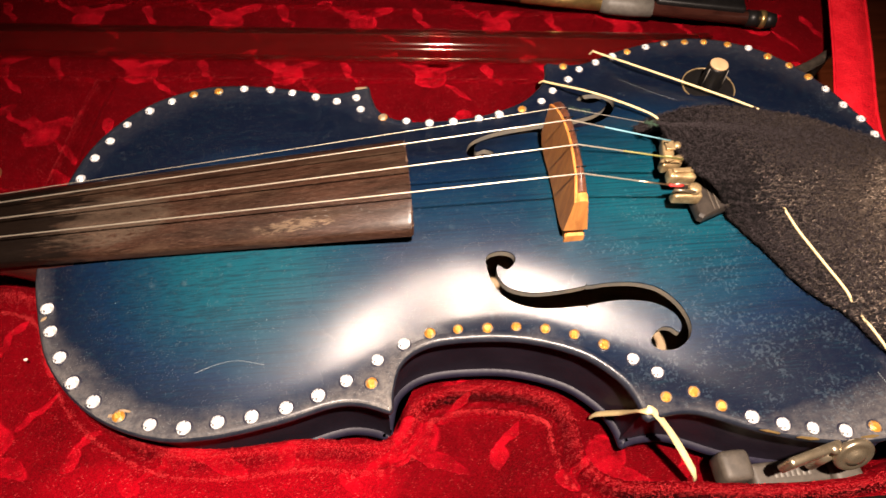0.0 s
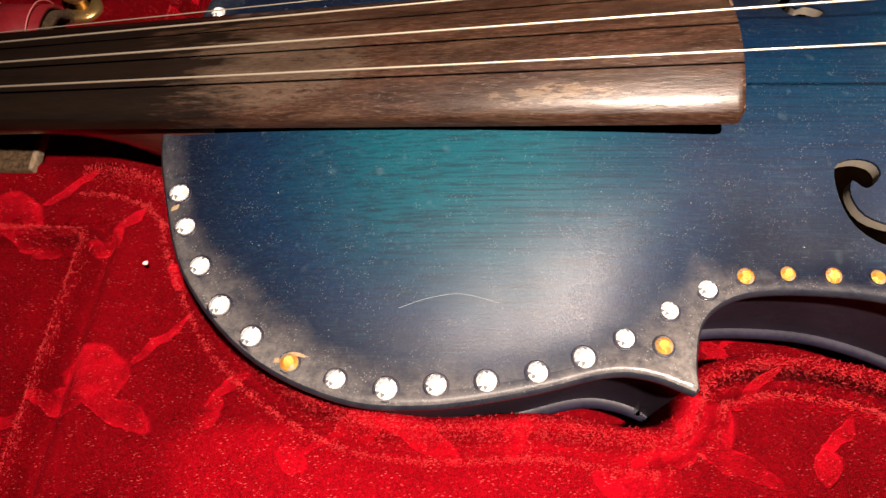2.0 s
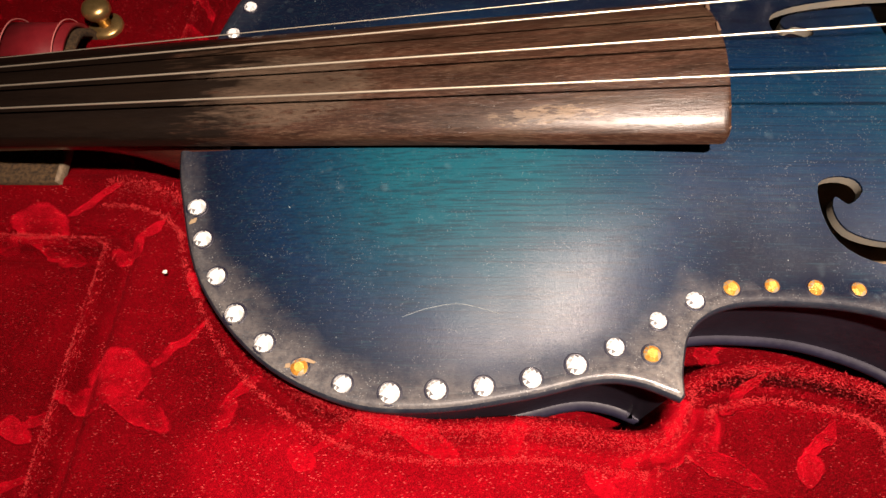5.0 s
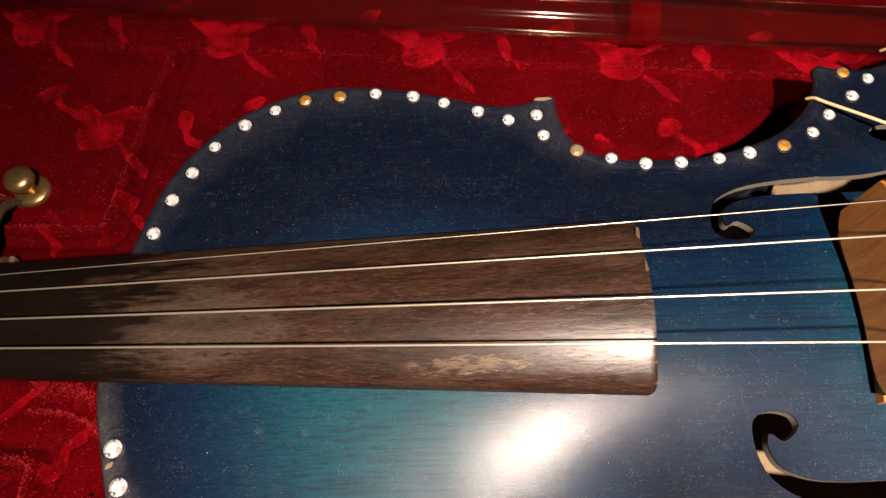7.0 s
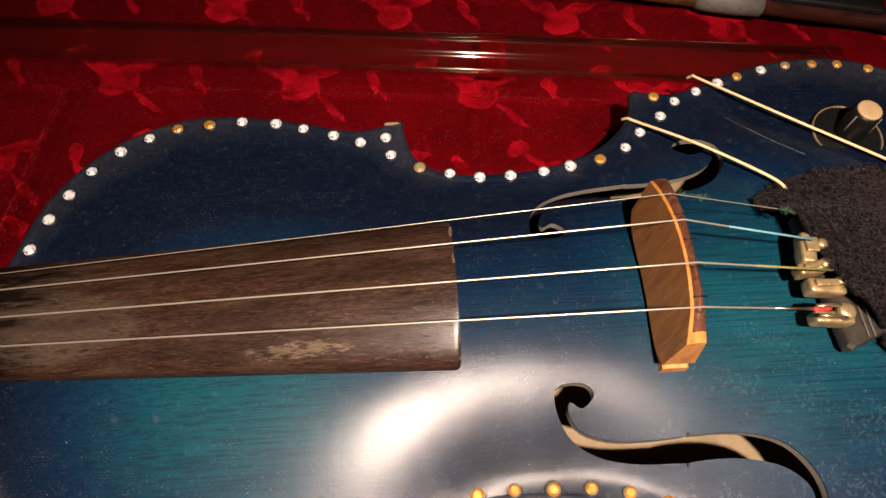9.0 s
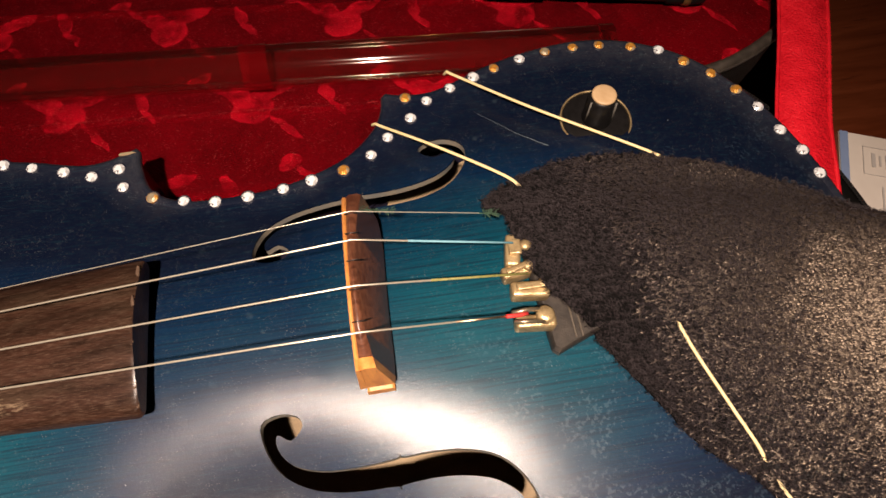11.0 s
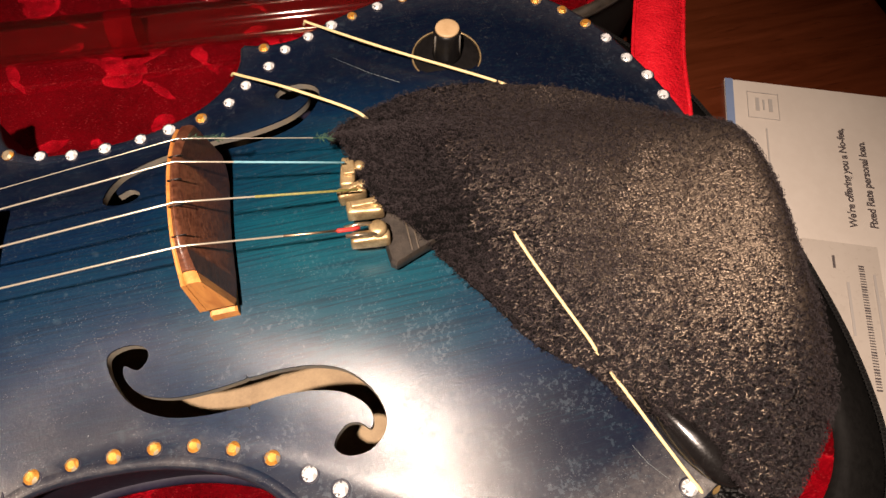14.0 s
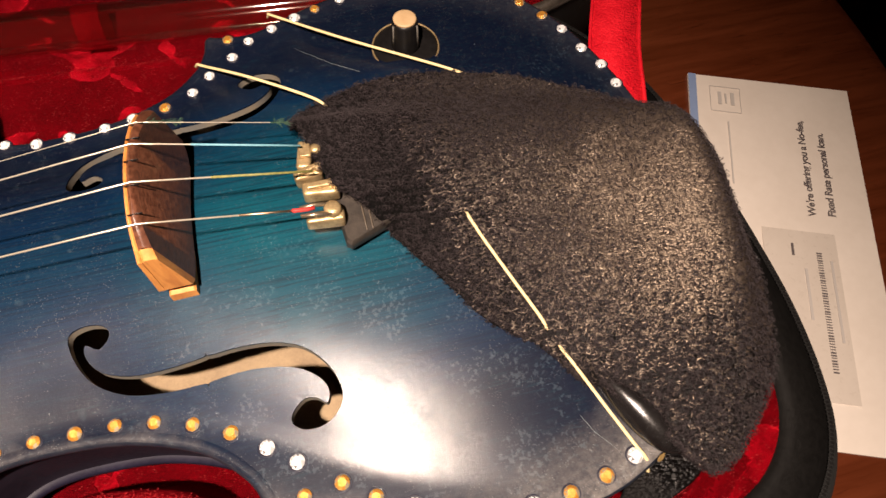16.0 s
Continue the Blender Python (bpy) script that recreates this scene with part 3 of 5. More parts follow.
slab("floor", (-2.0, -2.0, -0.85), (2.2, 2.2, -0.78), CARPET)
slab("ceiling", (-2.0, -2.0, 1.7), (2.2, 2.2, 1.78), WALLPAINT)
for nm, lo, hi in (("wall_north", (-2.0, 2.2, -0.78), (2.2, 2.3, 1.7)), ("wall_south", (-2.0, -2.1, -0.78), (2.2, -2.0, 1.7)),
                   ("wall_east", (2.2, -2.1, -0.78), (2.3, 2.3, 1.7)), ("wall_west", (-2.1, -2.1, -0.78), (-2.0, 2.3, 1.7))):
    slab(nm, lo, hi, WALLPAINT)

table = thing("table", (-0.16, 0.12, -0.78), "dark reddish-brown polished round wooden table", "table")
part("tabletop", moved(lathe([(0.3, -0.028), (0.612, -0.028), (0.622, -0.02), (0.625, -0.012), (0.622, -0.004), (0.612, 0.0), (0.3, 0.0)], 96), Matrix.Translation((-0.16, 0.12, TABLE_Z))), TABLEWOOD, table, edge=40)
part("pedestal", moved(lathe([(0.28, -0.78), (0.28, -0.74), (0.06, -0.68), (0.05, -0.3), (0.09, -0.1), (0.25, TABLE_Z - 0.028)], 40), Matrix.Translation((-0.16, 0.12, 0))), TABLEWOOD, table, edge=40)

# ---------------- violin outline ----------------
def axis_y(x):
    return -0.0028 - 0.0095 * x

UPPER = [(-0.1268, 0.0), (-0.1265, 0.012), (-0.1238, 0.0255), (-0.1152, 0.0500), (-0.0985, 0.0692), (-0.0775, 0.0795), (-0.058, 0.0810), (-0.036, 0.0778), (-0.019, 0.0738), (-0.0095, 0.0742), (0.0, 0.0778)]
WAIST = [(0.0012, 0.0765), (0.0020, 0.0695), (0.0055, 0.0605), (0.0150, 0.0548), (0.0310, 0.0537), (0.0500, 0.0557), (0.0685, 0.0625), (0.0795, 0.0720), (0.0838, 0.0800), (0.0850, 0.0868)]
LOWER = [(0.0866, 0.0882), (0.0940, 0.0866), (0.1050, 0.0872), (0.1240, 0.0950), (0.1440, 0.1003), (0.1640, 0.1018), (0.1830, 0.0975), (0.2010, 0.0868), (0.2160, 0.0682), (0.2262, 0.0445), (0.2322, 0.0200), (0.2335, 0.0)]
HALF = [p for c in (UPPER, WAIST, LOWER) for p in spline([(x, w, 0) for x, w in c], 6)]
NEAR = [(p.x, axis_y(p.x) - p.y) for p in HALF]
FAR = [(p.x, axis_y(p.x) + p.y) for p in HALF]
OUTLINE = NEAR + FAR[-2:0:-1]          # counter-clockwise seen from above


def offset(poly, d):
    """The outline moved outwards by d (inwards: minus)."""
    P = [Vector(p) for p in poly]
    out = []
    for i, p in enumerate(P):
        a, b = P[i - 1], P[(i + 1) % len(P)]
        t = (b - a).normalized()
        out.append((p.x + t.y * d, p.y - t.x * d))
    return out


EDGE_Z = 0.080
ARCH_X = np.array([-0.125, -0.118, -0.105, -0.085, -0.055, -0.02, 0.015, 0.035, 0.055, 0.085, 0.12, 0.16, 0.19, 0.21, 0.222, 0.231])
ARCH_W = np.array([0.004, 0.022, 0.045, 0.064, 0.073, 0.066, 0.051, 0.0475, 0.0495, 0.063, 0.083, 0.0935, 0.084, 0.066, 0.046, 0.012])
ARCH_L = np.array([0.0, 0.10, 0.28, 0.52, 0.77, 0.93, 1.0, 1.0, 1.0, 1.0, 0.98, 0.88, 0.62, 0.33, 0.14, 0.0])


ARCH_S = spline([(x, w, l) for x, w, l in zip(ARCH_X, ARCH_W, ARCH_L)], 12)
ARCH_X, ARCH_W, ARCH_L = (np.array([p[k] for p in ARCH_S]) for k in range(3))


def arch(X, Y):
    """Height of the belly over its rim."""
    X, Y = np.asarray(X, float), np.asarray(Y, float)
    w, l = np.interp(X, ARCH_X, ARCH_W), np.interp(X, ARCH_X, ARCH_L)
    q = np.clip(1 - np.abs((Y - axis_y(X)) / w) ** 2, 0, 1)
    return 0.0132 * np.clip(l, 0, 1) * q ** 1.32


def belly(x, y):
    return EDGE_Z + float(arch(x, y))


FHOLE = [(.0393, .0248), (.0399, .0315), (.0438, .0381), (.0517, .0427), (.0621, .0447), (.0735, .0452), (.0741, .0462), (.0749, .0451), (.0865, .0448), (.0975, .0470), (.1040, .0512), (.1062, .0555), (.1050, .0585),
         (.1025, .0565), (.0990, .0560), (.0955, .0585), (.0946, .0612), (.0977, .0638), (.1037, .0638), (.1085, .0603), (.1097, .0553), (.1073, .0486), (.1016, .0424), (.0936, .0392), (.0843, .0381), (.0757, .0382), (.0749, .0372), (.0741, .0383),
         (.0626, .0388), (.0535, .0381), (.0462, .0355), (.0430, .0312), (.0434, .0278), (.0468, .0296), (.0502, .0266), (.0488, .0237), (.0440, .0228)]
FCURVE = [(p.x, p.y) for p in spline([(x, v, 0) for x, v in FHOLE], 3, True)]
FHOLES = [[(x, axis_y(x) + s * v) for x, v in FCURVE] for s in (-1, 1)]


def plate(inset):
    """Arched belly: top sheet with sound holes, rounded rim and underside."""
    ring = offset(OUTLINE, -inset)
    xs, ys = np.meshgrid(np.arange(-0.125, 0.235, 0.0032), np.arange(-0.108, 0.102, 0.0032))
    X, Y = xs.ravel(), ys.ravel()
    ok = inside(ring, X, Y) & (distance(ring, X, Y) > 0.0017)
    for f in FHOLES:
        ok &= ~inside(f, X, Y) & (distance(f, X, Y) > 0.0010)
    pts = [Vector(p) for p in ring] + [Vector(p) for f in FHOLES for p in f]
    nr, nf = len(ring), len(FCURVE)
    edges = [(i, (i + 1) % nr) for i in range(nr)]
    for k in (0, 1):
        edges += [(nr + k * nf + i, nr + k * nf + (i + 1) % nf) for i in range(nf)]
    pts += [Vector((a, b)) for a, b in zip(X[ok], Y[ok])]
    v2, _, tris, *_ = geometry.delaunay_2d_cdt(pts, edges, [], 0, 1e-6)
    vx, vy = np.array([v.x for v in v2]), np.array([v.y for v in v2])
    T = np.array([t for t in tris])
    cx, cy = vx[T].mean(1), vy[T].mean(1)
    keep = inside(ring, cx, cy)
    for f in FHOLES:
        keep &= ~inside(f, cx, cy)
    T = T[keep]
    area = (vx[T[:, 1]] - vx[T[:, 0]]) * (vy[T[:, 2]] - vy[T[:, 0]]) - (vx[T[:, 2]] - vx[T[:, 0]]) * (vy[T[:, 1]] - vy[T[:, 0]])
    T[area < 0] = T[area < 0][:, ::-1]
    Z = EDGE_Z + arch(vx, vy)
    V = [(a, b, c) for a, b, c in zip(vx, vy, Z)]
    F = [tuple(int(i) for i in t) for t in T]
    n = len(V)
    V += [(a, b, c - 0.0032) for a, b, c in V]          # underside
    F += [(c + n, b + n, a + n) for a, b, c in F[:len(T)]]
    slots = [0] * len(T) + [1] * len(T)
    # rounded rim
    prof = ((-inset, 0.0), (-inset * 0.55, 0.0003), (-inset * 0.2, -0.0001), (0.0, -0.0012), (0.0, -0.0024), (-0.0006, -0.0036), (-0.003, -0.0042), (-0.0042, -0.0042))
    base = len(V)
    for d, z in prof:
        V += [(x, y, EDGE_Z + z) for x, y in offset(OUTLINE, d)]
    m = len(OUTLINE)
    for j in range(len(prof) - 1):
        for i in range(m):
            F.append((base + j * m + (i + 1) % m, base + j * m + i, base + (j + 1) * m + i, base + (j + 1) * m + (i + 1) % m))
            slots.append(0 if j < 2 else 3)
    # cut edges of the sound holes
    for f in FHOLES:
        b0, k = len(V), len(f)
        fx, fy = np.array(f).T
        fz = EDGE_Z + arch(fx, fy)
        for dz in (0.0, -0.0006, -0.0032):
            V += [(a, b, c + dz) for a, b, c in zip(fx, fy, fz)]
        for j in (0, 1):
            for i in range(k):
                F.append((b0 + j * k + i, b0 + j * k + (i + 1) % k, b0 + (j + 1) * k + (i + 1) % k, b0 + (j + 1) * k + i))
                slots.append(0 if j == 0 else 2)
    return (V, F), slots


def wall_ring(poly, z0, z1, thick):
    """Upright band round an outline."""
    V, F, m = [], [], len(poly)
    for d, z in ((0, z0), (0, z1), (-thick, z1), (-thick, z0)):
        V += [(x, y, z) for x, y in offset(poly, d)]
    for j in range(4):
        for i in range(m):
            a, b = j * m + i, j * m + (i + 1) % m
            c, d = ((j + 1) % 4) * m + (i + 1) % m, ((j + 1) % 4) * m + i
            F.append((a, b, c, d))
    return V, F


violin = thing("violin", (0.05, 0.0, 0.03), "blue sunburst violin edged with rhinestones, lying in its open case", "violin")
g, sl = plate(0.0035)
part("belly", g, [BLUE, PALE, CUTWOOD, RIMBLUE], violin, "blue-stained spruce belly with two sound holes", slots=sl, edge=50)
TIPS = [(0.0006, 0.0775, -0.0004, 0.0754), (0.0858, 0.0880, 0.0862, 0.0842)]
def rib_line():
    """The ribs' line: inside the rim, meeting in a plain edge at each corner."""
    inner, out, gone = offset(OUTLINE, -0.003), [], set()
    for (x, y), (ox, oy) in zip(inner, OUTLINE):
        side = -1 if oy < axis_y(ox) else 1
        hit = next((k for k, t in enumerate(TIPS) if math.hypot(ox - t[0], abs(oy - axis_y(ox)) - t[1]) < 0.0052), None)
        if hit is None:
            out.append((x, y))
        elif (hit, side) not in gone:
            gone.add((hit, side))
            tx, tw = TIPS[hit][2:]
            out.append((tx, axis_y(tx) + side * tw))
    return out
RIB = rib_line()
part("ribs", wall_ring(RIB, 0.046, 0.0765, 0.0012), [RIBWOOD], violin, "dark navy lacquered ribs", edge=60)

def back_plate():
    prof = ((-0.0042, 0.0462), (-0.0028, 0.0462), (-0.0006, 0.0458), (0.0, 0.0448), (0.0, 0.0436), (-0.0008, 0.0424), (-0.004, 0.042))
    V, F, m = [], [], len(OUTLINE)
    for d, z in prof:
        V += [(x, y, z) for x, y in offset(OUTLINE, d - 0.0008)]
    for j in range(len(prof) - 1):
        for i in range(m):
            F.append((j * m + (i + 1) % m, j * m + i, (j + 1) * m + i, (j + 1) * m + (i + 1) % m))
    F.append(tuple(reversed(range((len(prof) - 1) * m, len(prof) * m))))
    return V, F
g = back_plate()
back = part("back", g, BACKNAVY, violin, "dark navy back", edge=60)
def back_inside():
    """Bare inside of the back, strip by strip across the body."""
    V = [(p.x, axis_y(p.x) + side * max(p.y - 0.0140, 0.0), 0.0463) for p in HALF for side in (-1, 1)]
    return V, [(2 * i, 2 * i + 2, 2 * i + 3, 2 * i + 1) for i in range(len(HALF) - 1)]
part("inside", back_inside(), PALE, back, "pale bare wood inside the back", False)

# ---------------- fingerboard, neck ----------------
def fingerboard():
    """Cambered board with a rounded playing end."""
    ends = [(0.0, 0.0030), (0.0012, 0.0015), (0.0032, 0.0005), (0.0068, 0.0)]
    cuts = ends + [(k / 30, 0.0) for k in range(1, 31)]
    V, F, N, K = [], [], len(cuts) - 1, 13
    for f, cut in cuts:
        x = 0.0130 - 0.2730 * f
        yc, hw = -0.0016 + 0.0076 * f, 0.0218 - 0.0098 * f - 0.35 * cut
        ztop = 0.1087 - 0.0326 * f
        drop = 0.0063 - 0.0032 * f
        ring = [(yc - hw + 0.0009, ztop - drop - 0.0038), (yc - hw - 0.0002, ztop - drop - 0.0030), (yc - hw, ztop - drop - 0.0008)]
        for k in range(K):
            u = -1 + 2 * (k + 0.25) / (K - 0.5)
            ring.append((yc + u * hw, ztop - drop * abs(u) ** 1.9))
        ring += [(yc + hw, ztop - drop - 0.0008), (yc + hw + 0.0002, ztop - drop - 0.0030), (yc + hw - 0.0009, ztop - drop - 0.0038)]
        V += [(x, y, z) for y, z in ring]
        M = len(ring)
    for i in range(N):
        for j in range(M):
            a, b = i * M + j, i * M + (j + 1) % M
            F.append((a, b, b + M, a + M))
    F.append(tuple(reversed(range(M))))
    F.append(tuple(range(N * M, (N + 1) * M)))
    return V, F
part("fingerboard", fingerboard(), EBONY, violin, "worn dark ebony fingerboard with greyish rubbed patches", edge=35)

def neck():
    V, F, N, K = [], [], 26, 14
    for i in range(N + 1):
        f = i / N
        x = -0.112 - 0.146 * f
        yc, hw = 0.0014 + 0.0042 * f, 0.0166 - 0.0046 * f
        top = 0.0895 - 0.0202 * f
        flare = math.exp(-((f - 0.0) / 0.16) ** 2)
        depth = 0.014 + 0.034 * flare
        hw2 = hw * (0.93 + 0.02 * flare)
        for k in range(K):
            a = math.pi * k / (K - 1)
            V.append((x, yc - hw2 * math.cos(a), top - depth * abs(math.sin(a)) ** (0.8 - 0.35 * flare)))
    for i in range(N):
        for j in range(K):
            a, b = i * K + j, i * K + (j + 1) % K
            F.append((a, a + K, b + K, b))
    F.append(tuple(range(K)))
    F.append(tuple(reversed(range(N * K, (N + 1) * K))))
    return V, F
part("neck", neck(), NECK, violin, "reddish-dark varnished neck and heel")
part("nut", box(-0.2625, 0.0062, 0.0725, 0.005, 0.0236, 0.0085, 0.0008), EBONY, violin)
part("pegbox", sweep([(-0.265, 0.0062, 0.064), (-0.30, 0.007, 0.056), (-0.335, 0.008, 0.052)], lambda f: circle(0.0125 - 0.003 * f, 12, 1, 1.1)), NECK, violin)
part("scroll", moved(lathe([(0.004, -0.016), (0.0125, -0.014), (0.015, 0), (0.0125, 0.014), (0.004, 0.016)], 20), Matrix.Translation((-0.347, 0.0083, 0.052)) @ Matrix.Rotation(radians(90), 4, "X")), NECK, violin)

# ---------------- bridge ----------------
def bridge_blank(x0, x1, y0, y1, z_of, zb_of, n=22, bev=0.0006, flare0=0.0, flare1=0.0):
    """Upright board across the belly between two heights, widening towards its base."""
    V, F = [], []
    for i in range(n + 1):
        y = y0 + (y1 - y0) * i / n
        zt, zb = z_of(y), zb_of(y)
        low = lambda z: max(0.0, (0.124 - z) / 0.03)
        for x, z in ((x0, zb), (x0, zt - bev), (x0 + bev, zt), (x1 - bev, zt), (x1, zt - bev), (x1, zb)):
            V.append((x - flare0 * low(z) if x < (x0 + x1) / 2 else x + flare1 * low(z), y, z))
    for i in range(n):
        for j in range(6):
            a, b = i * 6 + j, i * 6 + (j + 1) % 6
            F.append((a, a + 6, b + 6, b))
    F.append(tuple(range(6)))
    F.append(tuple(reversed(range(n * 6, n * 6 + 6))))
    return V, F

def bridge_top(y):
    return 0.1248 - 13.5 * (y + 0.004) ** 2 - max(0.0, -0.0178 - y) * 0.4

def bridge_low(y):
    return belly(0.073, y) + 0.0026 + 0.006 * (abs(y + 0.001) / 0.025) ** 6

LEAN_L, LEAN_R = 0.0010, 0.0062
bridge = under(tagged(new("bridge", mesh("bridge", *bridge_blank(0.0688, 0.06965, -0.0250, 0.0236, lambda y: bridge_top(y) - 0.0007, bridge_low, flare0=LEAN_L, bev=0.0004), MAPLE)), "thick maple violin bridge with a dark cap"), violin)
bridge.data.set_sharp_from_angle(angle=radians(25))
part("cap", bridge_blank(0.0697, 0.0716, -0.0226, 0.0240, bridge_top, lambda y: bridge_low(y) + 0.0004, flare1=LEAN_R, bev=0.0009), DARKCAP, bridge, "dark brown wooden bridge cap", edge=40)
part("end_block", bridge_blank(0.0697, 0.0716, -0.0249, -0.02265, lambda y: bridge_top(y) - 0.0005, bridge_low, 3, flare1=LEAN_R), MAPLE, bridge, edge=35)
for y in (-0.0155, -0.0080, -0.0005, 0.0078, 0.0150):
    part("groove", box(0.0711, y, bridge_top(y) - 0.0002, 0.0036, 0.00022, 0.0007, 0.0001, 1), BLACK, bridge)
for y0, y1 in ((-0.0250, -0.0120), (0.0040, 0.0195)):
    part("foot", bridge_blank(0.0694, 0.0768, y0, y1, lambda y: belly(0.073, y) + 0.0036, lambda y: belly(0.073, y) - 0.0006, 8), MAPLE, bridge, edge=35)

for ob in [bridge] + list(bridge.children):           # stands slightly askew
    for v in ob.data.vertices:
        v.co.x += 0.030 * (v.co.y + 0.010)

# ---------------- tailpiece, tuners, strings ----------------
tail = part("tailpiece", moved(prism([(0.1196, -0.0228), (0.1210, -0.0240), (0.150, -0.0130), (0.160, -0.0105), (0.161, 0.0045), (0.150, 0.0090), (0.121, 0.0190), (0.117, 0.0180)], -0.0024, 0.0024, 0.001), Matrix.Translation((0, 0, 0.0982)) @ Matrix.Rotation(radians(0.5), 4, "Y")), TAILWOOD, violin, "dark tailpiece half hidden under the chamois", edge=35)
for x in (0.1262, 0.1280):
    part("inlay_line", box(x, -0.003, 0.0998, 0.0005, 0.036, 0.0006, 0.0002, 1), INLAY, tail)
def lump(cx, cy, cz, sx, sy, sz, ang, seed):
    """Worn cast block with slightly uneven faces."""
    v, f = box(0, 0, 0, sx, sy, sz, min(0.0011, 0.35 * min(sx, sy, sz)), 3)
    v = [Vector(p) + 0.0003 * noise.noise_vector(Vector(p) * 220 + Vector((seed, 0, 0))) for p in v]
    return moved((v, f), Matrix.Translation((cx, cy, cz)) @ Matrix.Rotation(ang, 4, "Z"))
for k, (x, y, z, sx, sy, ang) in enumerate(((0.1134, 0.0040, 0.1045, 0.0042, 0.0096, -0.20), (0.1132, -0.0016, 0.1035, 0.0080, 0.0036, 0.15), (0.1160, -0.0072, 0.1030, 0.0104, 0.0046, -0.12))):
    t = part("fine_tuner", lump(x, y, z, sx, sy, 0.0050, ang, k * 9), OLDBRASS, tail, "tarnished beige fine tuner half under the chamois", edge=40)
    part("lever", lump(x + 0.0004, y + 0.0003, z + 0.0032, sx * 0.85, sy * 0.45, 0.0014, ang + 0.12, k * 7 + 3), OLDBRASS, t, edge=40)
    part("screw", moved(lathe([(0.0010, -0.002), (0.0015, -0.001), (0.0016, 0.0004), (0.0009, 0.0009)], 14), Matrix.Translation((x + 0.0034, y + 0.0006, z + 0.0030))), OLDBRASS, t)
t = part("fine_tuner", lump(0.1156, -0.0160, 0.1020, 0.0108, 0.0036, 0.0050, -0.12, 31), OLDBRASS, tail, "tarnished fine tuner with a round screw", edge=40)
part("screw", moved(lathe([(0.0018, -0.003), (0.0023, -0.002), (0.0025, 0.0), (0.0019, 0.0007), (0.0008, 0.0008)], 18), Matrix.Translation((0.1180, -0.0153, 0.1062))), OLDBRASS, t)
for dy in (-0.0016, 0.0016):
    part("fork", sweep([(0.1092, -0.0152 + dy * 0.8, 0.1072), (0.1130, -0.0152 + dy, 0.1070), (0.1175, -0.0155 + dy, 0.1062)], circle(0.0006, 8)), NICKEL, t)

STR = [((-0.2625, 0.0108, 0.0770), (0.0716, 0.0158, 0.1196), (0.1105, 0.0150, 0.1085), 0.00013),
       ((-0.2625, 0.0078, 0.0776), (0.0714, 0.0055, 0.1237), (0.1130, 0.0044, 0.1105), 0.00024),
       ((-0.2625, 0.0030, 0.0776), (0.0712, -0.0073, 0.1249), (0.1150, -0.0050, 0.1105), 0.00027),
       ((-0.2625, -0.0022, 0.0772), (0.0710, -0.0180, 0.1222), (0.1092, -0.0150, 0.1080), 0.00027)]
WRAPS = [(GREEN_FUZZ, 0.88), (TEAL_WRAP, 0.33), (GREEN_WRAP, 0.41), (COPPER, 0.60)]
for (a, b, c, r), (wm, f0) in zip(STR, WRAPS):
    a, b, c = Vector(a), Vector(b), Vector(c)
    s = part("violin_string", sweep([a, a.lerp(b, 0.5), a.lerp(b, 0.93), b, b.lerp(c, 0.15), b.lerp(c, f0), c], circle(r, 8)), STEEL, violin, "wound steel string")
    part("silk_wrap", sweep([b.lerp(c, f0), b.lerp(c, 0.6 + 0.4 * f0), c], circle(r * 1.25, 8)), wm, s)
red0, red1 = Vector(STR[3][1]).lerp(Vector(STR[3][2]), 0.95), Vector(STR[3][2])
part("red_thread", sweep([red0, red1, red1 + Vector((0.002, 0, -0.0004)), red1 + Vector((0.004, 0.0004, -0.001))], circle(0.0006, 8)), RED_WRAP, violin, "red silk wrapping at the string's end")

def tuft(a, b, n, spread, r=0.00012, seed=3):
    rnd = random.Random(seed)
    a, b = Vector(a), Vector(b)
    gs = []
    for i in range(n):
        p = a.lerp(b, rnd.random())
        d = Vector((rnd.uniform(-1, 1), rnd.uniform(-1, 1), rnd.uniform(-0.6, 0.8)))
        gs.append(sweep([p, p + d * spread * 0.5, p + d * spread * 0.8 + Vector((spread * 0.3, 0, -spread * 0.2))], circle(r, 4)))
    return join(*gs)
part("fuzz", tuft((0.074, 0.0163, 0.1184), (0.083, 0.0161, 0.1160), 60, 0.0015, 0.00008), GREEN_FUZZ, violin, "frayed green thread on the thin string")
part("fuzz", tuft((0.107, 0.0152, 0.1096), (0.1105, 0.0150, 0.1086), 40, 0.0019, 0.00008, seed=5), GREEN_FUZZ, violin, "frayed green thread by the tuner")

# ---------------- rhinestones ----------------
def gem(r, flat):
    """Round brilliant: fourteen-sided girdle, kite facets and a seven-sided table."""
    n, m = 14, 7
    ang = lambda i, k: 2 * math.pi * i / k
    V = [(r * math.cos(ang(i, n)), r * math.sin(ang(i, n)), z) for z in (0.0, 0.0004) for i in range(n)]
    V += [(r * 0.60 * math.cos(ang(i + 0.5, m)), r * 0.60 * math.sin(ang(i + 0.5, m)), flat) for i in range(m)]
    F = [(i, (i + 1) % n, n + (i + 1) % n, n + i) for i in range(n)]
    for i in range(m):
        t, u = 2 * n + i, 2 * n + (i - 1) % m
        F += [(n + 2 * i, n + 2 * i + 1, t), (n + 2 * i + 1, n + (2 * i + 2) % n, t), (n + 2 * i, t, u)]
    F.append(tuple(range(2 * n, 2 * n + m)))
    return V, F

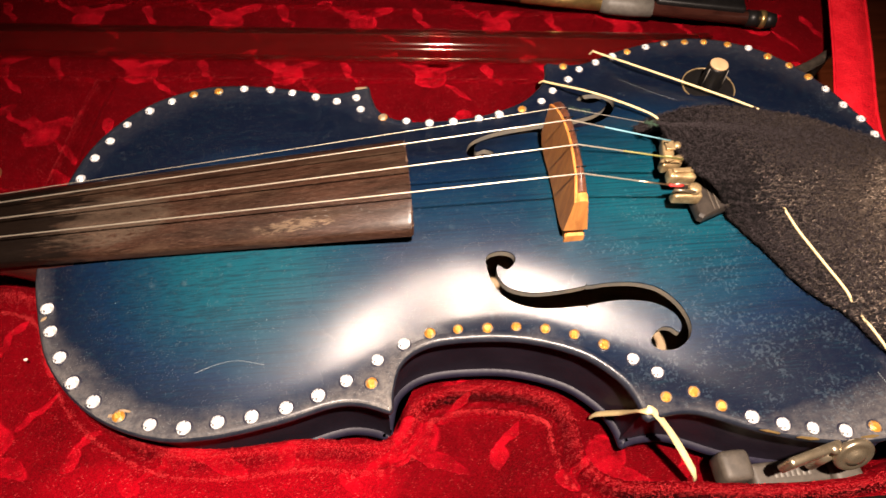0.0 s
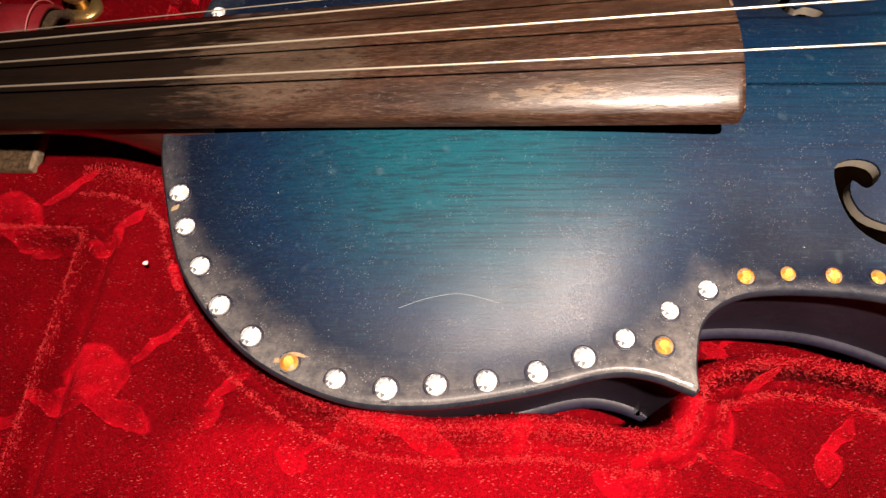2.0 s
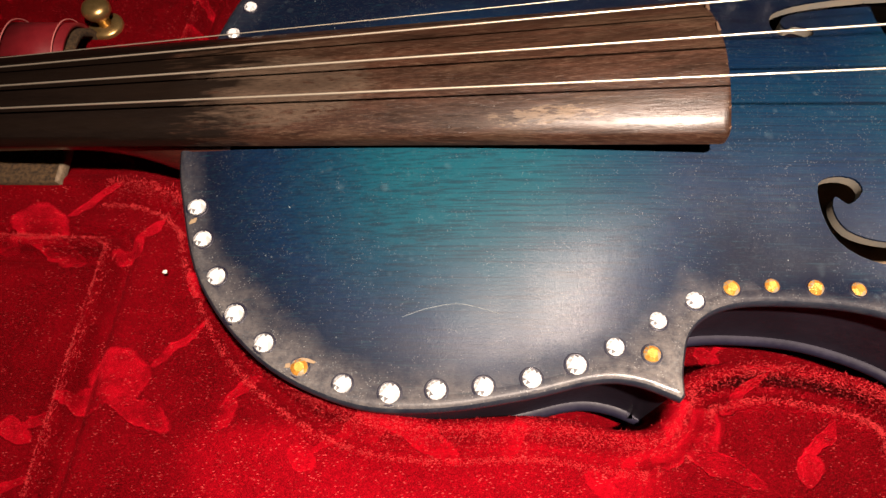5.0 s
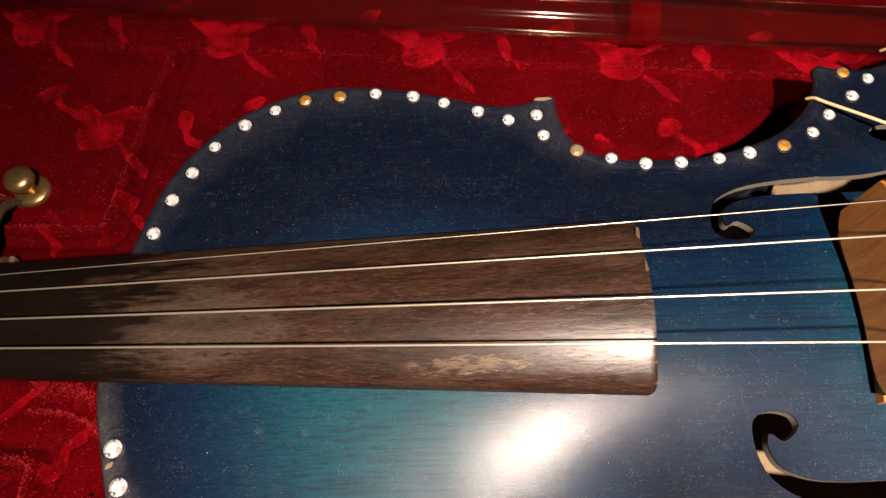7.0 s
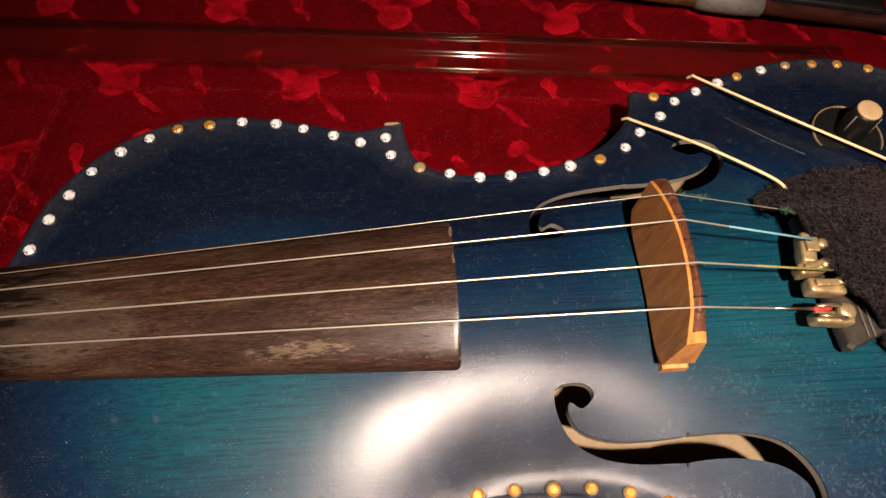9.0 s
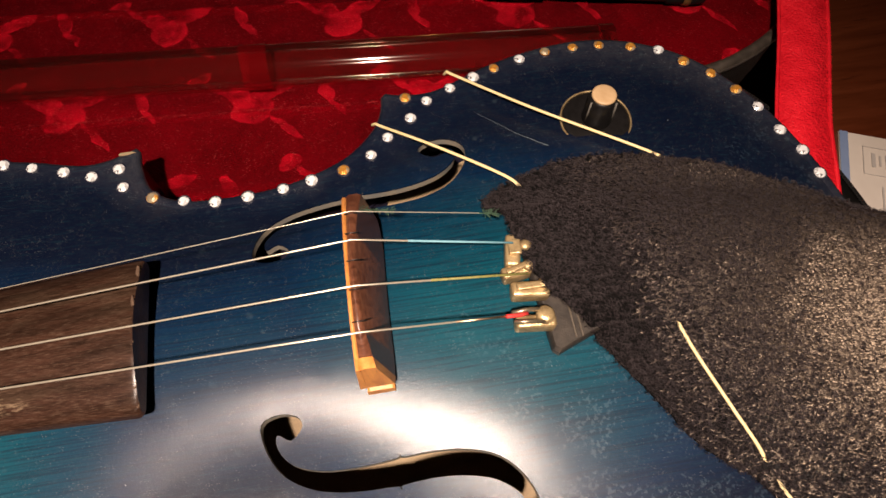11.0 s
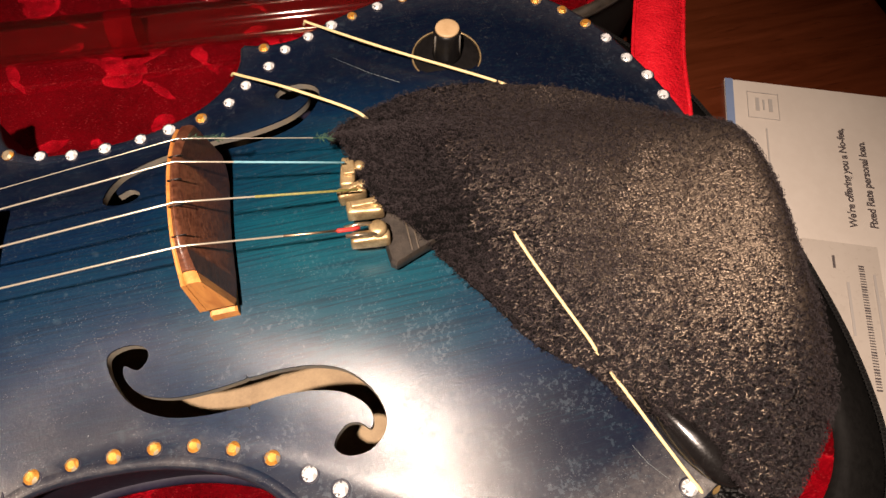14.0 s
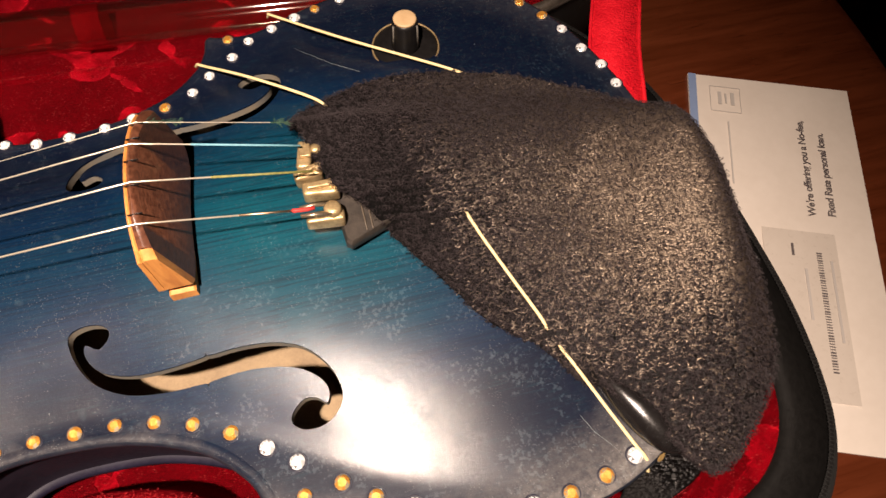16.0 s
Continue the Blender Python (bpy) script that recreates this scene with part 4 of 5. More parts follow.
def socket_ring(r):
    return moved(lathe([(r * 1.30, -0.0004), (r * 1.27, 0.00012), (r * 1.12, 0.00018), (r * 1.02, -0.0002), (r * 0.9, -0.0006)], 16), Matrix.Identity(4))

# fixed tone per facet: the cut's bright and dark reflections put into colour
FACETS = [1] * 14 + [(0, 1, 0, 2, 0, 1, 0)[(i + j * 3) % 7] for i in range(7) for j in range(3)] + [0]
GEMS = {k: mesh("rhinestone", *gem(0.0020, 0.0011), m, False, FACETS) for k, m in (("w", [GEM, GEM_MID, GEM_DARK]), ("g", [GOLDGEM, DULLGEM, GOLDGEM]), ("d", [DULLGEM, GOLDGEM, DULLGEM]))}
SEAT = mesh("seat", *socket_ring(0.0020), NAVY)
FAR_UPPER = "w -1176 286 w -1138 393 w -1091 483 w -1034 572 w -950 648 w -861 700 g -770 735 g -662 748 w -551 757 w -433 744 w -337 718 w -232 684 w -139 651 w -51 667 w -35 593"
FAR_WAIST = "d 61 537 w 162 508 w 263 488 w 369 490 w 485 501 w 580 519 g 689 542 w 787 587 w 852 650 w 941 718"
FAR_LOWER = "g 935 807 w 1008 783 w 1099 825 w 1191 861 g 1273 889 w 1374 916 d 1475 935 g 1581 938 g 1680 934 g 1795 908 w 1893 877 g 1968 810 g 2049 740 g 2113 655 w 2163 570 w 2203 463 w 2247 371 w 2268 274"
NEAR_UPPER = "w -1187 -308 w -1158 -400 w -1108 -503 w -1049 -601 w -970 -674 g -881 -733 w -778 -771 w -669 -792 w -562 -784 w -453 -776 w -342 -757 w -236 -724 w -141 -680 g -56 -697 w -31 -614"
NEAR_WAIST = "w 65 -562 g 161 -529 g 263 -522 g 370 -527 g 475 -531 g 579 -549 g 680 -581 g 778 -630 w 868 -694 w 941 -752"
NEAR_LOWER = "g 945 -843 g 1047 -834 g 1127 -892 w 1219 -941 w 1317 -975 w 1414 -998 w 1523 -1018 g 1630 -1015 g 1738 -996 w 1833 -967"
rnd = random.Random(11)
for row in (FAR_UPPER, FAR_WAIST, FAR_LOWER, NEAR_UPPER, NEAR_WAIST, NEAR_LOWER):
    w = row.split()
    for kind, gx, gy in zip(w[0::3], w[1::3], w[2::3]):
        x, y = int(gx) / 10000, int(gy) / 10000
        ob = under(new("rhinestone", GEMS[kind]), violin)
        ob.location = (x, y, belly(x, y) + 0.0001)
        ob.rotation_euler = (rnd.uniform(-0.09, 0.09), rnd.uniform(-0.09, 0.09), rnd.uniform(0, 1))
        s = rnd.uniform(0.94, 1.1) * (1.08 if gy[0] == "-" and kind == "w" else 0.95)
        ob.scale = (s, s, s)
        st = under(new("seat", SEAT), violin)
        st.location = (x, y, belly(x, y))
        st.scale = (s, s, 1)

# ---------------- control knob on the belly ----------------
kx, ky = 0.1555, 0.0566
kz = belly(kx, ky)
knob = part("control_knob", moved(lathe([(0.0046, 0.0006), (0.0051, 0.002), (0.0047, 0.007), (0.0046, 0.0120), (0.0043, 0.0132), (0.0036, 0.0134)], 28), Matrix.Translation((kx, ky, kz))), BLACK, violin, "black plastic control knob with a tan cap")
part("disc", moved(lathe([(0.0118, -0.0003), (0.0118, 0.0006), (0.0105, 0.0012), (0.0064, 0.0012)], 36), Matrix.Translation((kx, ky, kz))), BLACK, knob)
part("ring", moved(lathe([(0.0123, 0.0002), (0.0121, 0.0009), (0.0117, 0.0009), (0.0116, 0.0003)], 36), Matrix.Translation((kx, ky, kz))), OLDBRASS, knob)
part("cap_disc", moved(lathe([(0.0041, 0.0132), (0.0040, 0.0139), (0.0035, 0.0141), (0.001, 0.0141)], 28), Matrix.Translation((kx, ky, kz))), CREAM, knob, "tan cap")
for a in (200, 320, 80):
    c, s = math.cos(radians(a)), math.sin(radians(a))
    part("pointer_line", rod((kx + 0.0050 * c, ky + 0.0050 * s, kz + 0.003), (kx + 0.0047 * c, ky + 0.0047 * s, kz + 0.0125), 0.0003, None, 6), SILVERGRIP, knob)

# ---------------- chin rest under the chamois ----------------
def blob_pad(cx, cy, cz, rx, ry, rz, ang, n=24, k=10):
    V, F = [], []
    for j in range(k + 1):
        t = math.pi * j / k
        for i in range(n):
            a = 2 * math.pi * i / n
            along = math.sin(t) * math.cos(a)
            V.append((rx * along, ry * (0.85 + 0.4 * along) * math.sin(t) * math.sin(a), rz * math.cos(t)))
    for j in range(k):
        for i in range(n):
            F.append((j * n + i, (j + 1) * n + i, (j + 1) * n + (i + 1) % n, j * n + (i + 1) % n))
    return moved((V, F), Matrix.Translation((cx, cy, cz)) @ Matrix.Rotation(radians(ang), 4, "Z"))
chin = part("chin_rest", blob_pad(0.1868, -0.0852, 0.0845, 0.0170, 0.0060, 0.0056, -58), GLOSSBLACK, violin, "glossy black chin rest under the chamois")
part("clamp_plate", moved(box(0, 0, 0, 0.021, 0.0032, 0.0095, 0.0014, 3), Matrix.Translation((0.1390, -0.1080, 0.0762)) @ Matrix.Rotation(0.22, 4, "Z")), NICKEL, chin, "worn nickel clamp plate")
for x in (0.1465, 0.1585):
    part("barrel", rod((x, -0.1075, 0.062), (x, -0.1075, 0.076), 0.0021, None, 16), NICKEL, chin)
part("wheel", moved(lathe([(0.0030, -0.0018), (0.0062, -0.0016), (0.0069, -0.0006), (0.0069, 0.0006), (0.0062, 0.0014), (0.0048, 0.0010), (0.0034, 0.0012), (0.0030, 0.0022), (0.0012, 0.0024)], 28), Matrix.Translation((0.1532, -0.1092, 0.0776)) @ Matrix.Rotation(radians(65), 4, "X")), NICKEL, chin, "brassy knurled clamp wheel")
part("rivet", moved(lathe([(0.0020, -0.001), (0.0020, 0.0004), (0.0013, 0.0012), (0.0004, 0.0014)], 16), Matrix.Translation((0.1460, -0.1072, 0.0800))), NICKEL, chin)

# ---------------- wear: chips, scratch, worn patch ----------------
def chip(x, y, z, a, b, ang, seed):
    rn = random.Random(seed)
    pts = [(a * math.cos(t) * rn.uniform(0.6, 1.1), b * math.sin(t) * rn.uniform(0.6, 1.1)) for t in np.linspace(0, 2 * math.pi, 10)[:-1]]
    return moved(prism(pts, -0.0003, 0.00025, 0.0001), Matrix.Translation((x, y, z)) @ Matrix.Rotation(ang, 4, "Z"))
for i, (x, y, a, b_, ang) in enumerate(((-0.0865, -0.0715, 0.0022, 0.0006, -0.2), (-0.0908, -0.0728, 0.0010, 0.0007, 0.4), (-0.1192, -0.0349, 0.0013, 0.0007, 0.9), (0.1267, -0.0996, 0.0040, 0.00055, -0.30), (0.1385, -0.1030, 0.0046, 0.0006, -0.16), (0.1600, -0.1046, 0.0036, 0.0006, -0.03), (0.1900, -0.0990, 0.0020, 0.0007, 0.55))):
    part("chip", chip(x, y, max(belly(x, y), EDGE_Z) + 0.0001, a, b_, ang, i), PALE if i < 3 else BRASS, violin, "bare spot where the lacquer is chipped", False)
part("chip", chip(-0.0030, 0.0724, EDGE_Z + 0.0003, 0.0030, 0.0007, 0.05, 20), PALE, violin, "broken corner tip showing bare wood", False)
for i, (y, a) in enumerate(((-0.0205, 0.0016), (-0.0160, 0.0022), (-0.0060, 0.0012), (0.0050, 0.0018), (0.0150, 0.0024))):
    part("chip", chip(0.0126, y, 0.1087 - 0.0063 * abs(y / 0.0218) ** 1.9 - 0.0002, 0.0006, a, 0.05, 40 + i), WORNEND, violin, "bare brown wood at the fingerboard's worn end", False)
def on_belly(pts, h=0.0001):
    return [(x, y, belly(x, y) + h) for x, y in pts]
SCR = material("scratch_white", (0.22, 0.26, 0.27), 0.6)
part("scratch", sweep(on_belly([(p.x, p.y) for p in spline([(-0.0645, -0.0614, 0), (-0.0580, -0.0594, 0), (-0.0505, -0.0585, 0), (-0.0415, -0.0606, 0)], 6)]), circle(0.00006, 5)), SCR, violin, "fine curved scratch")
part("scratch", sweep(on_belly([(0.172, -0.083), (0.1745, -0.088), (0.179, -0.0935)]), circle(0.00005, 5)), SCR, violin, "fine curved scratch")
part("scratch", sweep(on_belly([(0.117, 0.0690), (0.128, 0.0560), (0.137, 0.0480)]), circle(0.00005, 5)), SCR, violin, "fine curved scratch")
rn = random.Random(21)
lint = []
for _ in range(46):
    x, y = rn.uniform(-0.115, 0.19), rn.uniform(-0.085, 0.07)
    if inside(OUTLINE, np.array([x]), np.array([y]))[0] and distance(OUTLINE, np.array([x]), np.array([y]))[0] > 0.008 and not any(inside(f, np.array([x]), np.array([y]))[0] for f in FHOLES):
        s = rn.uniform(0.00008, 0.00020)
        lint.append(moved(box(0, 0, 0, s * rn.uniform(1, 2.4), s, s * 0.8, s * 0.2, 1), Matrix.Translation((x, y, belly(x, y) + s * 0.3)) @ Matrix.Rotation(rn.uniform(0, 3), 4, "Z")))
tagged(part("lint", join(*lint), SCR, violin, "specks of dust and rosin on the belly", False), kind="stuff")

# ---------------- case: lining, lid, shell, rim ----------------
SLOPE = -0.105                                   # the case lies at a slight angle to the violin
def hinge_y(x):
    return 0.166 + SLOPE * x

def welt_y(x):
    return 0.1085 - 0.075 * x

NEST = spline([(-0.30, -0.004, 0), (-0.17, -0.0055, 0), (-0.140, -0.0080, 0), (-0.1230, -0.0200, 0), (-0.1175, -0.034, 0), (-0.104, -0.0575, 0), (-0.082, -0.0745, 0), (-0.060, -0.0800, 0), (-0.030, -0.0795, 0), (-0.007, -0.0830, 0), (0.0018, -0.0795, 0),
               (0.0075, -0.0695, 0), (0.025, -0.0645, 0), (0.045, -0.0665, 0), (0.060, -0.0715, 0), (0.0675, -0.0800, 0), (0.069, -0.0965, 0), (0.078, -0.1045, 0), (0.100, -0.1075, 0), (0.139, -0.1120, 0), (0.174, -0.1105, 0), (0.205, -0.0985, 0), (0.228, -0.072, 0),
               (0.2385, -0.030, 0), (0.2385, 0.030, 0), (0.226, 0.063, 0), (0.203, 0.088, 0), (0.170, 0.0975, 0), (0.120, 0.0945, 0), (0.090, 0.086, 0), (0.060, 0.070, 0), (0.010, 0.068, 0), (-0.050, 0.078, 0), (-0.090, 0.070, 0), (-0.117, 0.044, 0), (-0.132, 0.030, 0), (-0.17, 0.030, 0), (-0.30, 0.028, 0)], 5, True)
NEST = [(p.x, p.y) for p in NEST]
CASE_PTS = [(-0.46, -0.1015, 0), (-0.30, -0.1030, 0), (-0.15, -0.1052, 0), (0.0, -0.1088, 0), (0.08, -0.1135, 0), (0.15, -0.1205, 0), (0.195, -0.1210, 0), (0.2195, -0.1150, 0), (0.2325, -0.1066, 0), (0.2400, -0.0965, 0), (0.2440, -0.0840, 0), (0.2465, -0.0650, 0), (0.2468, -0.045, 0), (0.2448, -0.012, 0), (0.2395, 0.028, 0), (0.2310, 0.052, 0), (0.216, 0.075, 0), (0.200, 0.088, 0)]
RIGHT = spline(CASE_PTS, 6)
POCKET_NEAR = [(-0.45, -0.0290), (-0.19, -0.0296), (-0.1515, -0.0310), (-0.1500, -0.0335), (-0.1555, -0.1000)]
POCKET_FAR = [(-0.45, 0.0450), (-0.18, 0.0440), (-0.1480, 0.0425), (-0.1462, 0.0450), (-0.1367, 0.1050), (-0.1340, 0.1150)]


GRID = {}
def lining():
    """Padded plush bed of the case as one sheet: nest for the violin, pocket lids, welts."""
    step = 0.0014
    xs, ys = np.arange(-0.46, 0.2501, step), np.arange(-0.122, 0.216, step)
    X, Y = np.meshgrid(xs, ys, indexing="ij")
    D = distance(NEST, X, Y)
    D = np.where(inside(NEST, X, Y), -D, D)
    near = np.clip((0.02 - Y) / 0.06, 0, 1)
    base = 0.0515 + 0.0065 * near * near * (3 - 2 * near)
    hump = 0.0050 * np.exp(-((D - 0.0030) / 0.0036) ** 2) * (0.25 + 0.75 * near)
    roll = (0.0030 * np.exp(-((D - 0.0078) / 0.0018) ** 2) - 0.0016 * np.exp(-((D - 0.0105) / 0.0018) ** 2)) * near * np.clip((X + 0.16) / 0.05, 0, 1)
    Z = base + hump - roll
    fall = np.clip((0.0012 - D) / 0.0050, 0, 1)
    Z = Z - (Z - np.where(X < -0.13, 0.0535, 0.034)) * fall * fall * (3 - 2 * fall)
    for line, amp in ((POCKET_NEAR, 0.0046), (POCKET_FAR, 0.0040)):
        d = distance(line, X, Y, False)
        Z = np.where(D > -0.002, Z + amp * np.exp(-(d / 0.0020) ** 2) - amp * 0.8 * np.exp(-((d - 0.0042) / 0.002) ** 2), Z)
    dw = Y - (0.1085 - 0.075 * X)
    Z += np.where(D > 0, 0.0020 * np.exp(-(dw / 0.0011) ** 2) - 0.0016 * np.exp(-((dw - 0.003) / 0.002) ** 2), 0)
    dh = Y - (0.166 + SLOPE * X)
    Z += 0.0022 * np.exp(-(dh / 0.0016) ** 2)
    rn = np.random.RandomState(4)
    for _ in range(26):                               # soft unevenness of the padding
        cx, cy, s = rn.uniform(-0.25, 0.25), rn.uniform(-0.12, 0.2), rn.uniform(0.008, 0.02)
        Z += np.where(D > 0.004, rn.uniform(-0.0009, 0.0009) * np.exp(-((X - cx) ** 2 + (Y - cy) ** 2) / s ** 2), 0)
    poly = [(p.x, p.y) for p in RIGHT] + [(-0.46, hinge_y(-0.46) + 0.0012)]
    lim = 0.166 + SLOPE * X + 0.008
    ok = inside(poly, X, np.minimum(Y, 0.118 + 0 * Y)) & (Y < lim) | ((X < 0.206) & (Y > 0.092) & (Y < lim))
    edge_d = distance([(p.x, p.y) for p in RIGHT], X, Y, False)
    Z += 0.0012 * np.exp(-(edge_d / 0.004) ** 2)
    GRID.update(x0=xs[0], y0=ys[0], step=step, z=Z)
    n2 = len(ys)
    V = np.stack([X.ravel(), Y.ravel(), Z.ravel()], 1)
    q = ok[:-1, :-1] & ok[1:, :-1] & ok[1:, 1:] & ok[:-1, 1:]
    I, J = np.nonzero(q)
    a = I * n2 + J
    F = np.stack([a, a + n2, a + n2 + 1, a + 1], 1)
    used = np.unique(F)
    back = np.zeros(len(V), int)
    back[used] = np.arange(len(used))
    return V[used].tolist(), back[F].tolist()


case = thing("violin_case", (0.0, 0.0, TABLE_Z), "open black violin case lined with embossed red velvet, on a table", "violin case")
part("lining", lining(), RED, case, "embossed crimson velvet lining with a violin-shaped nest")

def bed_z(x, y):
    u, v, Z = (x - GRID["x0"]) / GRID["step"], (y - GRID["y0"]) / GRID["step"], GRID["z"]
    i, j = min(max(int(u), 0), Z.shape[0] - 2), min(max(int(v), 0), Z.shape[1] - 2)
    a, b = min(max(u - i, 0), 1), min(max(v - j, 0), 1)
    return float(Z[i, j] * (1 - a) * (1 - b) + Z[i + 1, j] * a * (1 - b) + Z[i, j + 1] * (1 - a) * b + Z[i + 1, j + 1] * a * b)

def pile(line, count, spread, length, seed, shift=0.0):
    """Rubbed-up pile fibres along a welt."""
    rn = random.Random(seed)
    P = [Vector((a, b)) for a, b in line]
    L = [(q - p).length for p, q in zip(P, P[1:])]
    V, F = [], []
    for k in rn.choices(range(len(L)), weights=L, k=count):
        p, q = P[k], P[k + 1]
        t = (q - p).normalized()
        o = p.lerp(q, rn.random()) + Vector((t.y, -t.x)) * (shift + rn.gauss(0, spread))
        a = rn.uniform(0, 6.283)
        d = Vector((math.cos(a), math.sin(a), rn.uniform(0.1, 0.9))) * length * rn.uniform(0.4, 1.2)
        b = Vector((o.x, o.y, bed_z(o.x, o.y) - 0.0001))
        s = Vector((-math.sin(a), math.cos(a), 0)) * 0.00009
        m = len(V)
        V += [b - s, b + s, b + d * 0.6 + s * 0.8 + Vector((0, 0, 0.0001)), b + d]
        F.append((m, m + 1, m + 2, m + 3))
    return V, F
near_nest = [p for p in NEST if p[1] < 0.0 and -0.16 < p[0] < 0.2]
for line, count, spread, shift in ((near_nest, 14000, 0.0013, 0.0045), (near_nest, 2500, 0.0035, 0.004), (near_nest, 7000, 0.0005, 0.0112), (POCKET_NEAR, 9000, 0.0009, 0.0), (POCKET_FAR, 4500, 0.0009, 0.0), ([(-0.2, welt_y(-0.2)), (0.2, welt_y(0.2))], 1500, 0.0005, 0.0)):
    tagged(part("welt_fuzz", pile(line, count, spread, 0.0007, len(line), shift), FUZZ, case, "rubbed-up red pile along the welts", False), kind="stuff")

def out_path(d, z):
    P = [Vector((p.x, p.y, z)) for p in RIGHT]
    res = []
    for i, p in enumerate(P):
        t = (P[min(i + 1, len(P) - 1)] - P[max(i - 1, 0)]).normalized()
        res.append(Vector((p.x + t.y * d, p.y - t.x * d, z)))
    return res

def band(rows):
    """Sheet through several paths of equal length."""
    n = len(rows[0])
    V = [p for r in rows for p in r]
    F = [(j * n + i, j * n + i + 1, (j + 1) * n + i + 1, (j + 1) * n + i) for j in range(len(rows) - 1) for i in range(n - 1)]
    return V, [tuple(reversed(f)) for f in F]

part("inner_wall", band([out_path(-0.001, 0.030), out_path(0.000, 0.048), out_path(-0.0005, 0.0575), out_path(0.0, 0.0580)]), RED, case, "red velvet inner wall")
part("rim", band([out_path(-0.0018, 0.0570), out_path(-0.001, 0.0610), out_path(0.003, 0.0615), out_path(0.009, 0.0590), out_path(0.0150, 0.0555), out_path(0.0180, 0.0520)]), LEATHERETTE, case, "black leatherette rim of the case")
part("zip_tape", band([out_path(0.0160, 0.0552), out_path(0.0195, 0.0530), out_path(0.0220, 0.0490), out_path(0.0225, 0.0445)]), ZIPTAPE, case, "black zip tape round the rim")
part("shell", band([out_path(0.0175, 0.0480), out_path(0.0222, 0.0440), out_path(0.0240, 0.0300), out_path(0.0240, -0.015), out_path(0.021, -0.030), out_path(0.012, TABLE_Z)]), LEATHERETTE, case, "black fabric outer shell")
ZP = out_path(0.0170, 0.0545)
teeth, acc, nxt = [], 0.0, 0.0
tooth = box(0, 0, 0, 0.0007, 0.0018, 0.0007, 0.0002, 1)
for a, b in zip(ZP, ZP[1:]):
    L = (b - a).length
    while nxt <= acc + L:
        f = (nxt - acc) / L
        d = b - a
        if a.x > 0.1:
            teeth.append(moved(tooth, Matrix.Translation(a.lerp(b, f)) @ Matrix.Rotation(math.atan2(d.y, d.x), 4, "Z")))
        nxt += 0.0013
    acc += L
tagged(part("zip_teeth", join(*teeth), BLACK, case, "black zip teeth", False), kind="stuff")

def lid_near(x):
    """Near edge of the lid: along the hinge, then round the corner."""
    corner = np.interp(x, [0.205, 0.2255, 0.24, 0.2546, 0.27, 0.285], [0.098, 0.1000, 0.1040, 0.1110, 0.1225, 0.1400])
    f = min(max((x - 0.185) / 0.022, 0), 1)
    return (hinge_y(x) + 0.003) * (1 - f) + float(corner) * f
def lid():
    V, F, nx, ny = [], [], 150, 40
    for i in range(nx + 1):
        x = -0.46 + 0.745 * i / nx
        for j in range(ny + 1):
            f = j / ny
            y = lid_near(x) + 0.26 * f
            z = 0.0495 + 0.0045 * math.sin(min(1, f * 8) * math.pi / 2) + 0.001 * noise.noise(Vector((x * 18, y * 18, 3)))
            V.append((x, y, z))
    for i in range(nx):
        for j in range(ny):
            a = i * (ny + 1) + j
            F.append((a, a + ny + 1, a + ny + 2, a + 1))
    return V, F
part("lid_lining", lid(), RED, case, "red velvet lining of the open lid")
LIDEDGE = [Vector(p) for p in ((0.203, 0.0970, 0.0470), (0.2255, 0.0992, 0.0490), (0.240, 0.1030, 0.0500), (0.2546, 0.1100, 0.0510), (0.270, 0.1212, 0.0520), (0.284, 0.1380, 0.0530), (0.288, 0.170, 0.0530), (0.289, 0.26, 0.0530), (0.287, 0.39, 0.0530))]
part("lid_rim", sweep(spline(LIDEDGE, 6), circle(0.0026, 10, 1.0, 1.2)), LIDRIM, case, "worn black rim of the open lid")
part("lid_side", band([[p + Vector((0, 0, -0.002)) for p in spline(LIDEDGE, 6)], [p + Vector((-0.001, 0.001, -0.03)) for p in spline(LIDEDGE, 6)], [p + Vector((-0.006, 0.006, -0.0835)) for p in spline(LIDEDGE, 6)]]), LEATHERETTE, case, "black outer wall of the lid")
part("lid_shell", box(-0.095, 0.295, 0.0, 0.735, 0.2, 0.06, 0.01, 3), LEATHERETTE, case, "black outer shell of the lid")

# ---------------- clear tube along the back ----------------
def tube_y(x):
    return 0.1236 - 0.085 * x
tube = thing("plastic_tube", (0.0, tube_y(0), 0.052), "clear plastic tube lying along the back of the case", "tube")
def pipe(x0, x1, ro, ri, cz=0.0615, n=32):
    V, F = [], []
    for x, r in ((x0, ro), (x1, ro), (x1, ri), (x0, ri)):
        V += [(x, tube_y(x) + r * math.cos(2 * math.pi * i / n), cz + r * math.sin(2 * math.pi * i / n)) for i in range(n)]
    for j in range(4):
        for i in range(n):
            F.append((j * n + (i + 1) % n, j * n + i, ((j + 1) % 4) * n + i, ((j + 1) % 4) * n + (i + 1) % n))
    return V, F
tube_body = part("tube_body", pipe(-0.33, 0.175, 0.0088, 0.0079), PLASTIC, tube, edge=40)
tube_body.visible_shadow = False
part("clip", pipe(0.0335, 0.0440, 0.0092, 0.0089), CLIPRED, tube, "dark red holding band round the tube", edge=40)
for x in (-0.332, 0.1755):
    part("end_cap", pipe(x, x + 0.006, 0.0092, 0.0005), PLASTIC, tube, edge=40)

